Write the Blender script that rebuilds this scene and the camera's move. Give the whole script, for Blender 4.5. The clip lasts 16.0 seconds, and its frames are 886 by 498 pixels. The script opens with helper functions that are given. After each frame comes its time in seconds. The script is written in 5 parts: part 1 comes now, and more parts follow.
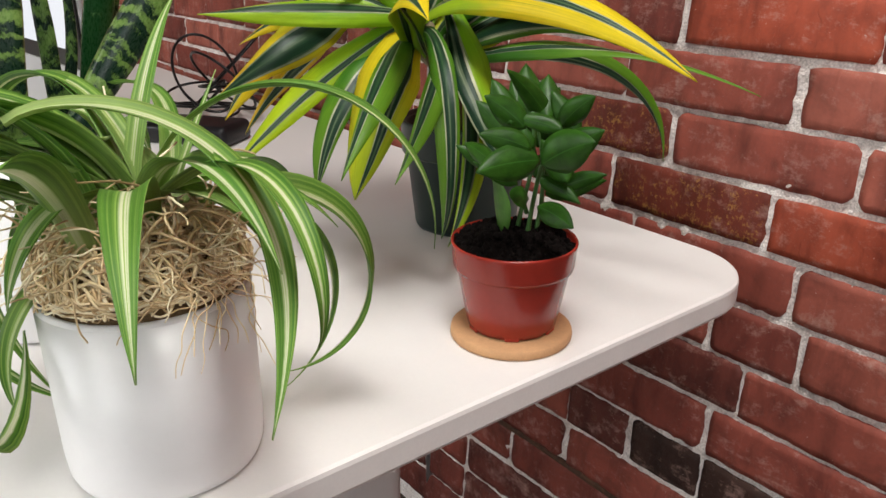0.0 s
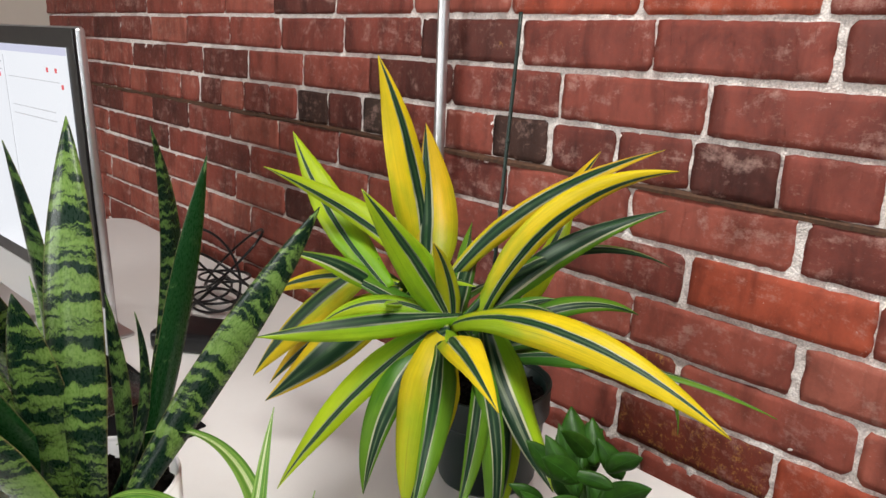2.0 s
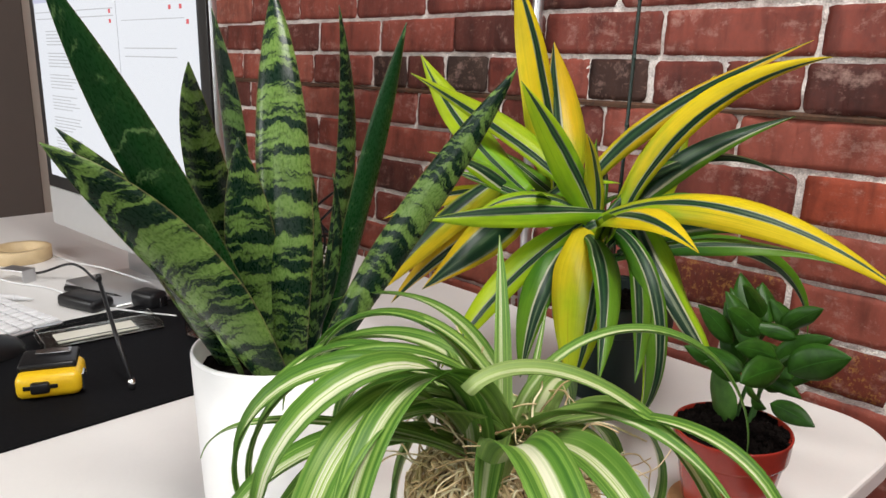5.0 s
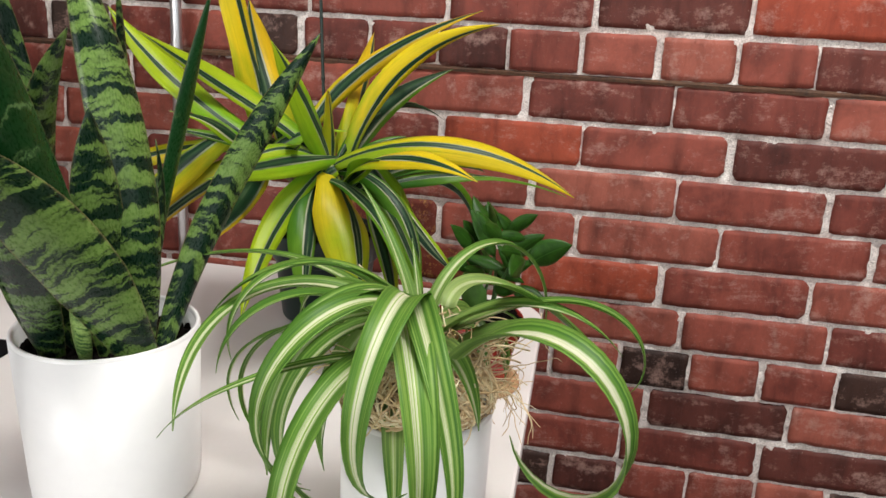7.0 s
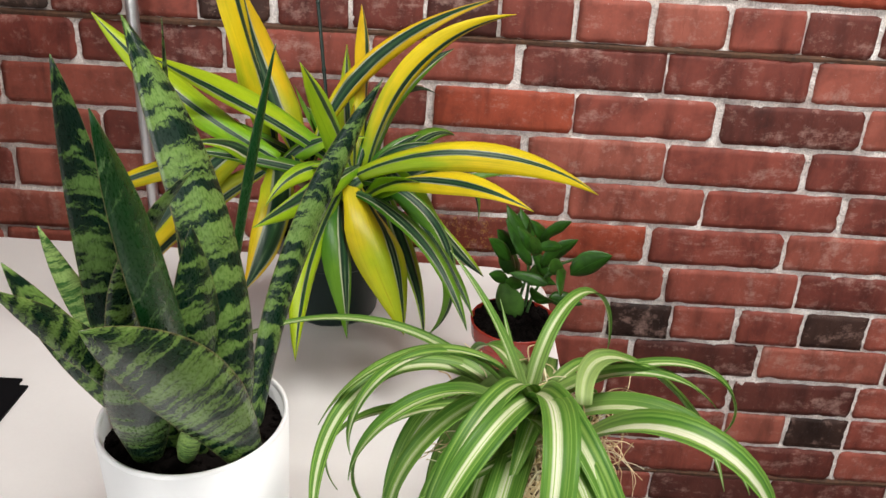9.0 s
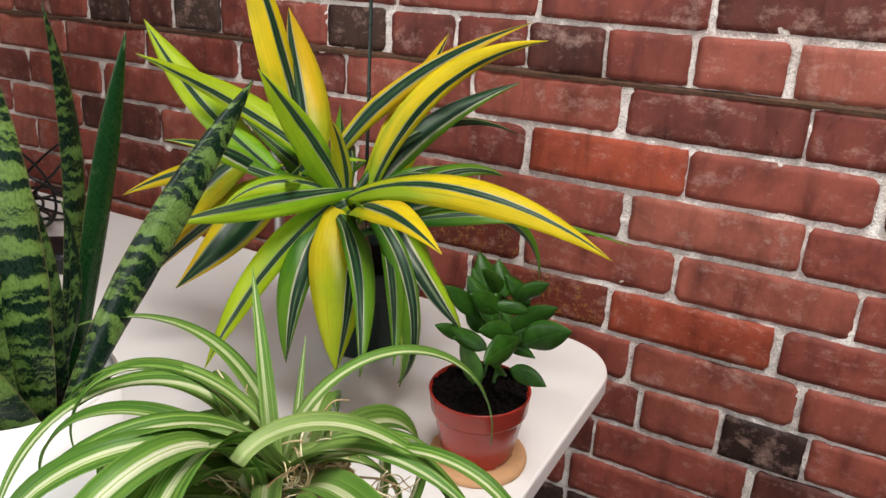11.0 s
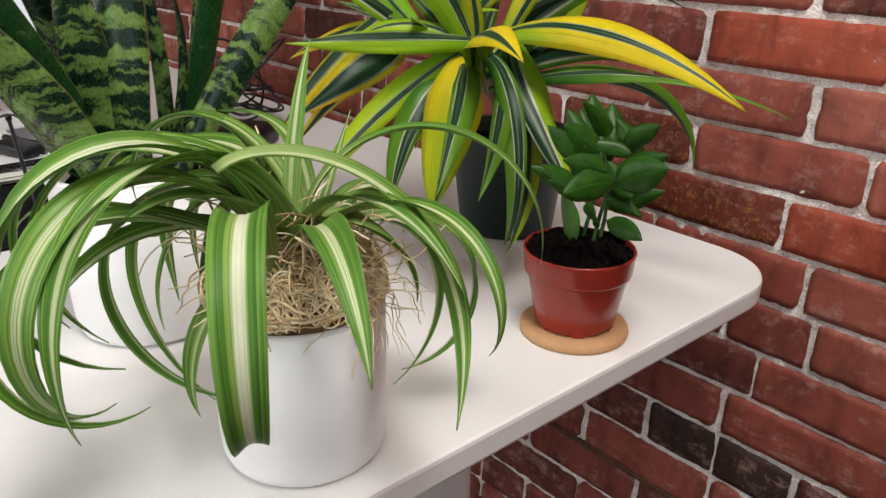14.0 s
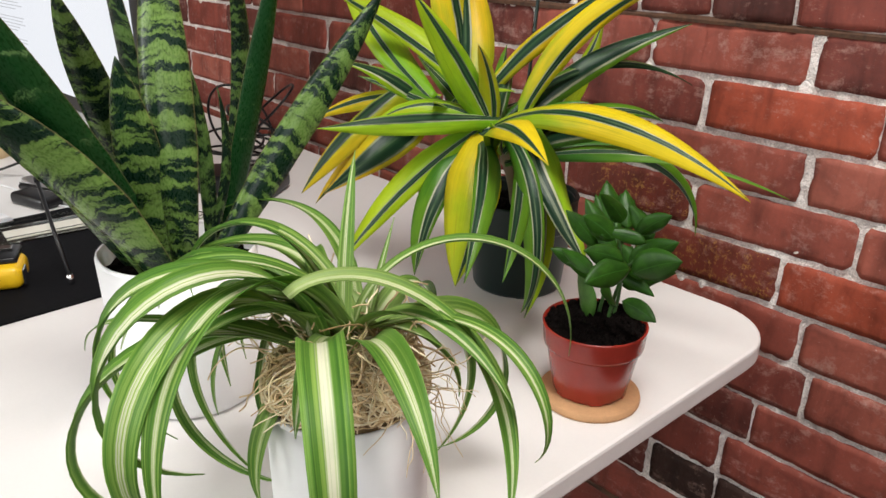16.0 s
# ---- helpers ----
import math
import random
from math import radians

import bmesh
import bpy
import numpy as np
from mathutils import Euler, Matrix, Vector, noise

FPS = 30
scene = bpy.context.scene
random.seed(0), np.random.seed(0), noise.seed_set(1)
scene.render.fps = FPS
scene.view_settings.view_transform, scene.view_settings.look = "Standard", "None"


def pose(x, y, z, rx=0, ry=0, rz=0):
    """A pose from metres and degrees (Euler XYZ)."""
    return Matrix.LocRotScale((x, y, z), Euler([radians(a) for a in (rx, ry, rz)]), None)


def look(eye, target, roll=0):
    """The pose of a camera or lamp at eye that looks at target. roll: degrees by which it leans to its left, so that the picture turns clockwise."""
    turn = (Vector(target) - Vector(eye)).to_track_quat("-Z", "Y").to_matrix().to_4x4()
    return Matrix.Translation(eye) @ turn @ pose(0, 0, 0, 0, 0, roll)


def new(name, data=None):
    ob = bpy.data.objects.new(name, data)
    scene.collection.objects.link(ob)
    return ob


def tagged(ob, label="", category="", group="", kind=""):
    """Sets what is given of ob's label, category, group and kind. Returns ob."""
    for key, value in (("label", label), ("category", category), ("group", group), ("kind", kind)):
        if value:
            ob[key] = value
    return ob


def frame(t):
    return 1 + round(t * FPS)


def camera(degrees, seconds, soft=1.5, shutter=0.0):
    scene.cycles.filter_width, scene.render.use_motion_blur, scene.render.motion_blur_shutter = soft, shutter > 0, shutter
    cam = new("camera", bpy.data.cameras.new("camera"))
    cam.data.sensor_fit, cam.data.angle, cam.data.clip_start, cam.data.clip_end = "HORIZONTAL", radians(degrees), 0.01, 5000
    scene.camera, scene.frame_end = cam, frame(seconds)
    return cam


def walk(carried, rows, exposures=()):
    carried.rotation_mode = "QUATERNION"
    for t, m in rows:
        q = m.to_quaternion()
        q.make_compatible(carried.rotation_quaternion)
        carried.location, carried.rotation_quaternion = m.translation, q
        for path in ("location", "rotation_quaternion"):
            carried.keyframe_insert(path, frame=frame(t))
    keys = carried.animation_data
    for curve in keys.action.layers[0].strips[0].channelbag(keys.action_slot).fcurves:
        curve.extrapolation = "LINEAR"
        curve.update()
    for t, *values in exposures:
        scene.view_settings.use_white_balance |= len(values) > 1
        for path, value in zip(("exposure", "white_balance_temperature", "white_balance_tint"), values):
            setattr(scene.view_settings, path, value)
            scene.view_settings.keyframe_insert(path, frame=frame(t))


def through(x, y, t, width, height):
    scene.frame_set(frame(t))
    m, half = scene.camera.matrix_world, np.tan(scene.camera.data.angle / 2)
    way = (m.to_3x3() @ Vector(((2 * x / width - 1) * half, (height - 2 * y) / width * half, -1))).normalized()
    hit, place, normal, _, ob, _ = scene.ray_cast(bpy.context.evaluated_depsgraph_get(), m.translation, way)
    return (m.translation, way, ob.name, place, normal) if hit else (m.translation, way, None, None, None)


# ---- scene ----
cam = camera(59.5, 16.0)
PATH = [
    (0, (0.5580, 0.1546, 1.0356), (-0.5400, 1.0179, 0.4886), 0.11),
    (0.5, (0.5320, 0.1783, 1.0495), (-0.5354, 1.0802, 0.5042), 0.38),
    (1, (0.4940, 0.1675, 1.1131), (-0.5503, 1.0973, 0.5701), 0.64),
    (1.5, (0.4810, 0.1440, 1.1843), (-0.5592, 1.0846, 0.6522), 0.76),
    (2, (0.4850, 0.1056, 1.2563), (-0.5846, 1.0691, 0.8350), 0.71),
    (2.5, (0.4610, 0.0471, 1.2493), (-0.6243, 1.0182, 0.8898), 0.72),
    (3, (0.4480, -0.0236, 1.2157), (-0.6411, 0.9473, 0.8676), 0.92),
    (3.5, (0.4600, -0.0265, 1.1788), (-0.6325, 0.9394, 0.8271), 0.91),
    (4, (0.4680, -0.0214, 1.1596), (-0.6254, 0.9440, 0.8095), 0.91),
    (4.2, (0.4730, -0.0168, 1.1313), (-0.6213, 0.9472, 0.7805), 0.91),
    (6.3, (0.3110, -0.1750, 1.1322), (-0.4752, 1.0218, 0.6856), 1.28),
    (6.5, (0.2990, -0.1955, 1.1412), (-0.3468, 1.0803, 0.6885), 1.96),
    (6.7, (0.2730, -0.2265, 1.1628), (-0.2048, 1.1143, 0.6896), 2.70),
    (7, (0.2360, -0.2604, 1.1465), (-0.0018, 1.1537, 0.7063), 3.21),
    (7.5, (0.1520, -0.2613, 1.1085), (0.1437, 1.1451, 0.5868), 3.68),
    (8, (0.0760, -0.2703, 1.1089), (0.0835, 1.0856, 0.4674), 3.82),
    (8.5, (0.0350, -0.2540, 1.1932), (0.0402, 1.0960, 0.5395), 3.61),
    (9, (0.0630, -0.2138, 1.2773), (0.0570, 1.1347, 0.6203), 3.39),
    (9.2, (0.0930, -0.1895, 1.3031), (0.0660, 1.1713, 0.6727), 3.44),
    (11.3, (0.4510, -0.0185, 1.2175), (-0.3392, 1.1301, 0.6639), 1.78),
    (11.5, (0.4610, -0.0099, 1.2101), (-0.4023, 1.0827, 0.6523), 1.72),
    (12, (0.4880, -0.0218, 1.1926), (-0.5081, 0.9482, 0.6297), 0.82),
    (12.5, (0.5180, -0.0148, 1.1522), (-0.5224, 0.9055, 0.5858), 0.62),
    (13, (0.5200, 0.0121, 1.1098), (-0.5250, 0.9199, 0.5319), 0.69),
    (13.5, (0.5390, 0.0481, 1.0870), (-0.5057, 0.9563, 0.5093), 0.69),
    (14, (0.5460, 0.0419, 1.0833), (-0.4996, 0.9495, 0.5063), 0.59),
    (14.5, (0.5410, 0.0159, 1.0846), (-0.5041, 0.9230, 0.5059), 0.69),
    (15, (0.5600, 0.0290, 1.0870), (-0.4797, 0.9427, 0.5088), 0.70),
    (15.5, (0.5460, 0.0126, 1.1188), (-0.4845, 0.9382, 0.5432), 0.73),
    (16, (0.5340, -0.0001, 1.1645), (-0.4928, 0.9326, 0.5937), 0.74),
]
walk(cam, [(t, look(eye, target, roll)) for t, eye, target, roll in PATH],
     [(0, 0.24), (2, 0.22), (4, 0.20), (6.5, 0.12), (7.5, 0.06), (8, -0.72), (8.5, -0.35), (9, 0.18), (11.5, 0.15), (12, 0.12), (12.5, 0.06), (13, -0.10), (13.5, 0.06), (14, 0.04), (15, 0.12), (16, 0.22)])

# ---- light ----
world = bpy.data.worlds.new("sky")
scene.world = world
world.use_nodes = True
sky = world.node_tree.nodes.new("ShaderNodeTexSky")
sky.sky_type, sky.sun_disc = "NISHITA", False
sky.sun_elevation, sky.sun_rotation = radians(50), radians(200)
world.node_tree.links.new(sky.outputs[0], world.node_tree.nodes["Background"].inputs[0])
world.node_tree.nodes["Background"].inputs[1].default_value = 0.1


def area_lamp(name, m, sx, sy, watts, color):
    lamp = bpy.data.lights.new(name, "AREA")
    lamp.shape, lamp.size, lamp.size_y, lamp.energy, lamp.color = "RECTANGLE", sx, sy, watts, color
    ob = new(name, lamp)
    ob.matrix_world = m
    return ob


# daylight in the window openings behind and beside the camera; ceiling lamp unseen, added
area_lamp("daylight", look((-1.35, -2.42, 1.85), (-1.0, 0.3, 0.75)), 1.5, 1.6, 44, (1.0, 0.985, 0.97))
area_lamp("daylight", look((1.30, -2.42, 1.85), (0.9, 0.3, 0.75)), 1.5, 1.6, 17, (1.0, 0.985, 0.97))
# weak east light, added to brighten the brick at the right
area_lamp("daylight", look((2.48, -0.85, 1.85), (0.5, 0.6, 1.0)), 1.5, 1.6, 7, (1.0, 0.985, 0.97))
area_lamp("added_top_light", look((0.70, 0.18, 2.78), (0.70, 0.18, 0)), 1.2, 0.5, 44, (1.0, 0.97, 0.93))


# ---- materials ----
def material(name, build, rough=0.5, metal=0.0, spec=0.5):
    m = bpy.data.materials.new(name)
    m.use_nodes = True
    nt = m.node_tree
    b = nt.nodes["Principled BSDF"]
    b.inputs["Roughness"].default_value = rough
    b.inputs["Metallic"].default_value = metal
    b.inputs["Specular IOR Level"].default_value = spec
    build(nt, b)
    return m


def node(nt, kind, **values):
    n = nt.nodes.new(kind)
    for key, v in values.items():
        n.inputs[key].default_value = v
    return n


def coords(nt, kind="Object", scale=None):
    c = nt.nodes.new("ShaderNodeTexCoord")
    if scale is None:
        return c.outputs[kind]
    mp = nt.nodes.new("ShaderNodeMapping")
    mp.inputs["Scale"].default_value = scale
    nt.links.new(c.outputs[kind], mp.inputs[0])
    return mp.outputs[0]


def noise_tex(nt, vec, scale, detail=4.0, rough=0.6, distort=0.0):
    n = node(nt, "ShaderNodeTexNoise", Scale=scale, Detail=detail, Roughness=rough, Distortion=distort)
    nt.links.new(vec, n.inputs["Vector"])
    return n.outputs["Fac"]


def ramp(nt, fac, stops, mode="LINEAR"):
    r = nt.nodes.new("ShaderNodeValToRGB")
    r.color_ramp.interpolation = mode
    e = r.color_ramp.elements
    while len(e) < len(stops):
        e.new(0.5)
    for el, (p, c) in zip(e, stops):
        el.position = p
        el.color = (*c, 1) if len(c) == 3 else c
    nt.links.new(fac, r.inputs[0])
    return r.outputs[0]


def mix(nt, fac, a, b, mode="MIX"):
    n = nt.nodes.new("ShaderNodeMix")
    n.data_type, n.blend_type = "RGBA", mode
    for slot, v in ((0, fac), (6, a), (7, b)):
        if hasattr(v, "is_linked"):
            nt.links.new(v, n.inputs[slot])
        else:
            n.inputs[slot].default_value = v if slot == 0 else (*v, 1)
    return n.outputs[2]


def maths(nt, op, a, b=0.0, clamp=False):
    n = nt.nodes.new("ShaderNodeMath")
    n.operation, n.use_clamp = op, clamp
    for slot, v in ((0, a), (1, b)):
        if hasattr(v, "is_linked"):
            nt.links.new(v, n.inputs[slot])
        else:
            n.inputs[slot].default_value = v
    return n.outputs[0]


def bump(nt, bsdf, height, strength=0.3, distance=0.002):
    n = node(nt, "ShaderNodeBump", Strength=strength, Distance=distance)
    nt.links.new(height, n.inputs["Height"])
    nt.links.new(n.outputs[0], bsdf.inputs["Normal"])


def plain(name, color, rough=0.5, metal=0.0, vary=0.12, scale=30.0, relief=0.0, spec=0.5):
    """A plain surface with slight mottling and wear."""
    def build(nt, b):
        v = coords(nt)
        f = mix(nt, 0.5, noise_tex(nt, v, scale), noise_tex(nt, v, scale * 7))
        lo = tuple(c * (1 - vary) for c in color)
        hi = tuple(min(1, c * (1 + vary)) for c in color)
        nt.links.new(ramp(nt, f, [(0.3, lo), (0.7, hi)]), b.inputs["Base Color"])
        nt.links.new(ramp(nt, f, [(0.3, (rough * 0.9,) * 3), (0.7, (min(1, rough * 1.1),) * 3)]), b.inputs["Roughness"])
        if relief:
            bump(nt, b, f, relief, 0.001)
    return material(name, build, rough, metal, spec)


def brick_material(name, tones, ochre_from=0.66):
    def build(nt, b):
        ob = coords(nt)
        info = nt.nodes.new("ShaderNodeObjectInfo")
        island = nt.nodes.new("ShaderNodeNewGeometry")
        pick = maths(nt, "FRACT", maths(nt, "ADD", info.outputs["Random"], island.outputs["Random Per Island"]))
        base = ramp(nt, pick, [(k / max(1, len(tones) - 1), t) for k, t in enumerate(tones)])
        off = node(nt, "ShaderNodeVectorMath")
        off.operation = "ADD"
        nt.links.new(ob, off.inputs[0])
        spread = node(nt, "ShaderNodeCombineXYZ")
        nt.links.new(maths(nt, "MULTIPLY", pick, 9.0), spread.inputs[0])
        nt.links.new(maths(nt, "MULTIPLY", pick, 5.0), spread.inputs[2])
        nt.links.new(spread.outputs[0], off.inputs[1])
        p = off.outputs[0]
        st = nt.nodes.new("ShaderNodeMapping")
        st.inputs["Scale"].default_value = (1.0, 1.0, 0.22)
        nt.links.new(p, st.inputs[0])
        smear = nt.nodes.new("ShaderNodeMapping")
        smear.inputs["Scale"].default_value = (0.35, 1.0, 1.0)
        nt.links.new(p, smear.inputs[0])
        bands = noise_tex(nt, st.outputs[0], 26, 4, 0.6, 0.3)
        big = noise_tex(nt, p, 13, 5, 0.65, 0.4)
        fine = noise_tex(nt, p, 190, 5, 0.7)
        col = mix(nt, 0.75, base, ramp(nt, bands, [(0.32, (0.50, 0.47, 0.46)), (0.5, (1, 1, 1)), (0.66, (1.22, 1.2, 1.18))]), "MULTIPLY")
        col = mix(nt, 0.8, col, ramp(nt, big, [(0.32, (0.48, 0.46, 0.48)), (0.5, (1, 1, 1)), (0.66, (1.2, 1.25, 1.25))]), "MULTIPLY")
        col = mix(nt, 0.22, col, ramp(nt, fine, [(0.3, (0.5, 0.5, 0.5)), (0.55, (1, 1, 1)), (0.75, (1.3, 1.3, 1.3))]), "MULTIPLY")
        bloom = maths(nt, "MULTIPLY", noise_tex(nt, smear.outputs[0], 21, 6, 0.75, 0.6), noise_tex(nt, p, 45, 5, 0.8))
        col = mix(nt, ramp(nt, bloom, [(0.27, (0, 0, 0)), (0.42, (0.55,) * 3)]), col, (0.52, 0.33, 0.28))
        specks = noise_tex(nt, p, 260, 2, 0.5)
        col = mix(nt, ramp(nt, specks, [(0.735, (0, 0, 0)), (0.77, (0.7,) * 3)]), col, (0.55, 0.42, 0.38))
        ochre = maths(nt, "MULTIPLY", ramp(nt, noise_tex(nt, p, 120, 6, 0.8), [(0.54, (0, 0, 0)), (0.6, (1, 1, 1))]),
                      ramp(nt, noise_tex(nt, p, 14, 2), [(ochre_from, (0, 0, 0)), (ochre_from + 0.06, (0.55,) * 3)]))
        col = mix(nt, ochre, col, (0.42, 0.22, 0.055))
        nt.links.new(col, b.inputs["Base Color"])
        scratch = nt.nodes.new("ShaderNodeMapping")
        scratch.inputs["Scale"].default_value = (1.0, 1.0, 0.3)
        scratch.inputs["Rotation"].default_value = (0, 0.5, 0)
        nt.links.new(p, scratch.inputs[0])
        lines = noise_tex(nt, scratch.outputs[0], 90, 6, 0.8, 1.2)
        pits = ramp(nt, lines, [(0.34, (0, 0, 0)), (0.42, (1, 1, 1))])
        bump(nt, b, mix(nt, 0.35, mix(nt, 0.55, big, fine), pits), 0.5, 0.003)
        nt.links.new(ramp(nt, fine, [(0.35, (0.48,) * 3), (0.65, (0.72,) * 3)]), b.inputs["Roughness"])
    return material(name, build, 0.60, 0, 0.28)


BRICK = brick_material("brick_red", [(0.085, 0.024, 0.018), (0.150, 0.036, 0.026), (0.215, 0.050, 0.035), (0.265, 0.067, 0.046), (0.310, 0.090, 0.062)], 0.72)
BRICK_DARK = brick_material("brick_burnt", [(0.030, 0.014, 0.010), (0.050, 0.022, 0.016), (0.055, 0.042, 0.034)], 0.9)
BRICK_ORANGE = brick_material("brick_orange", [(0.30, 0.055, 0.028), (0.33, 0.065, 0.032)], 0.9)
BRICK_OCHRE = brick_material("brick_ochre_flecked", [(0.12, 0.022, 0.014), (0.15, 0.03, 0.017)], 0.42)


def mortar_build(nt, b):
    v = coords(nt)
    a, f, g = noise_tex(nt, v, 22, 6, 0.7, 0.5), noise_tex(nt, v, 240, 6, 0.85), noise_tex(nt, v, 6, 3)
    sand = nt.nodes.new("ShaderNodeTexVoronoi")
    sand.inputs["Scale"].default_value = 420
    nt.links.new(v, sand.inputs["Vector"])
    col = ramp(nt, a, [(0.28, (0.50, 0.45, 0.42)), (0.45, (0.80, 0.74, 0.70)), (0.60, (0.94, 0.90, 0.86))])
    col = mix(nt, 0.5, col, ramp(nt, f, [(0.36, (0.50, 0.48, 0.47)), (0.5, (1, 1, 1))]), "MULTIPLY")
    col = mix(nt, ramp(nt, g, [(0.54, (0, 0, 0)), (0.72, (0.45,) * 3)]), col, (0.36, 0.20, 0.16))
    col = mix(nt, 0.6, col, ramp(nt, sand.outputs["Distance"], [(0.05, (1.15, 1.13, 1.1)), (0.45, (0.95, 0.93, 0.92)), (0.8, (0.58, 0.54, 0.52))]), "MULTIPLY")
    nt.links.new(col, b.inputs["Base Color"])
    bump(nt, b, mix(nt, 0.4, mix(nt, 0.5, a, f), sand.outputs["Distance"]), 0.8, 0.004)


MORTAR = material("mortar_lime", mortar_build, 0.95, 0, 0.2)
TABLE = plain("laminate_white", (0.76, 0.74, 0.72), 0.42, 0, 0.02, 40, 0.02)
TABLE_EDGE = plain("edge_band_white", (0.78, 0.75, 0.73), 0.35, 0, 0.04, 60)
STEEL_WHITE = plain("powder_white", (0.70, 0.69, 0.68), 0.5, 0, 0.03, 200, 0.1)
CERAMIC = plain("glaze_white", (0.86, 0.86, 0.86), 0.30, 0, 0.02, 14, 0.0)
TERRA = plain("plastic_terracotta", (0.30, 0.026, 0.016), 0.22, 0, 0.10, 25)
NURSERY = plain("plastic_dark_green", (0.006, 0.016, 0.014), 0.38, 0, 0.15, 30, 0.0, 0.35)
CORK = plain("cork_tan", (0.52, 0.29, 0.14), 0.8, 0, 0.14, 120, 0.25)
BLACK = plain("plastic_black", (0.008, 0.008, 0.009), 0.35, 0, 0.2, 40, 0.0, 0.35)
RUBBER = plain("mat_black", (0.004, 0.004, 0.005), 0.75, 0, 0.25, 220, 0.2, 0.10)
CHROME = plain("chrome", (0.75, 0.75, 0.76), 0.12, 1.0, 0.05, 50)
ALU = plain("aluminium", (0.62, 0.62, 0.63), 0.32, 0.9, 0.04, 60)
ALU_LIGHT = plain("aluminium_pale", (0.52, 0.52, 0.52), 0.45, 0.25, 0.04, 60)
KEY = plain("key_white", (0.78, 0.78, 0.79), 0.45, 0, 0.03, 60)
YELLOW = plain("plastic_yellow", (0.80, 0.50, 0.012), 0.35, 0, 0.06, 30)
BEIGE = plain("wall_paint_beige", (0.62, 0.57, 0.50), 0.85, 0, 0.04, 3, 0.1)
TAUPE = plain("panel_taupe", (0.115, 0.092, 0.080), 0.8, 0, 0.08, 4, 0.15)
# for the walls out of view, this dark to hold down bounced light
UNSEEN_DARK = plain("unseen_wall_dark", (0.13, 0.125, 0.12), 0.85, 0, 0.06, 3, 0.1)
# ceiling out of view, darkened so that less light bounces into shadows
CEIL_DARK = plain("unseen_ceiling_dark", (0.22, 0.217, 0.214), 0.9, 0, 0.04, 4)
WOODFLOOR = plain("floor_dark", (0.10, 0.075, 0.058), 0.5, 0, 0.25, 5, 0.2)
LATH = plain("lath_brown", (0.080, 0.036, 0.018), 0.8, 0, 0.7, 26, 0.8)
STAKE = plain("stake_green", (0.008, 0.022, 0.017), 0.45, 0, 0.2, 80)
CABLE_W = plain("cable_white", (0.72, 0.72, 0.72), 0.45, 0, 0.03, 60)
SOIL = plain("soil_black", (0.006, 0.0045, 0.004), 0.95, 0, 0.7, 160, 0.9, 0.05)

def root_build(nt, b):
    island = nt.nodes.new("ShaderNodeNewGeometry")
    f = noise_tex(nt, coords(nt), 110, 4, 0.7)
    col = ramp(nt, island.outputs["Random Per Island"], [(0.0, (0.50, 0.34, 0.17)), (0.35, (0.78, 0.60, 0.35)), (0.7, (0.90, 0.75, 0.48)), (1.0, (0.93, 0.86, 0.64))])
    col = mix(nt, 0.5, col, ramp(nt, f, [(0.3, (0.6, 0.55, 0.5)), (0.55, (1, 1, 1))]), "MULTIPLY")
    nt.links.new(col, b.inputs["Base Color"])


ROOT = material("root_fibre", root_build, 0.7, 0, 0.3)
TAPEROLL = plain("tape_cream", (0.62, 0.47, 0.27), 0.5, 0, 0.06, 40)


def clear_build(nt, b):
    b.inputs["Transmission Weight"].default_value = 1.0
    b.inputs["Base Color"].default_value = (0.93, 0.95, 0.92, 1)


CLEAR = material("clear_plastic", clear_build, 0.06)


def screen_build(nt, b):
    b.inputs["Base Color"].default_value = (0.02, 0.02, 0.02, 1)
    b.inputs["Emission Color"].default_value = (0.86, 0.89, 0.95, 1)
    b.inputs["Emission Strength"].default_value = 0.80


SCREEN = material("lit_screen", screen_build, 0.2)


def ink(name, color, strength):
    def build(nt, b):
        b.inputs["Base Color"].default_value = (0.02, 0.02, 0.02, 1)
        b.inputs["Emission Color"].default_value = (*color, 1)
        b.inputs["Emission Strength"].default_value = strength
    return material(name, build, 0.2)


INK_GREY = ink("screen_text", (0.55, 0.56, 0.60), 0.8)
INK_BLUE = ink("screen_bar", (0.60, 0.62, 0.80), 0.8)
INK_RED = ink("screen_badge", (0.75, 0.10, 0.12), 0.8)


# ---- mesh helpers ----
def link_mesh(name, bm, mat, smooth=False):
    me = bpy.data.meshes.new(name)
    bm.normal_update()
    bm.to_mesh(me)
    bm.free()
    for m in (mat if isinstance(mat, (list, tuple)) else [mat]):
        me.materials.append(m)
    if smooth:
        for p in me.polygons:
            p.use_smooth = True
    return me


def part(name, bm, mat, parent=None, label="", smooth=False):
    ob = new(name, link_mesh(name, bm, mat, smooth))
    ob.parent = parent
    if label:
        tagged(ob, label)
    return ob


def thing(name, at=(0, 0, 0), rz=0.0, label="", category="", group="", kind=""):
    ob = new(name)
    ob.matrix_world = pose(*at, 0, 0, rz)
    return tagged(ob, label, category, group, kind)


def box(sx, sy, sz, at=(0, 0, 0), bevel=0.0, seg=2, bm=None):
    """A box centred at at, its edges rounded."""
    own = bmesh.new()
    bmesh.ops.create_cube(own, size=1, matrix=Matrix.Translation(at) @ Matrix.Diagonal((sx, sy, sz, 1)))
    if bevel:
        bmesh.ops.bevel(own, geom=own.edges[:], offset=bevel, segments=seg, affect="EDGES", profile=0.5)
    return join(bm, own)


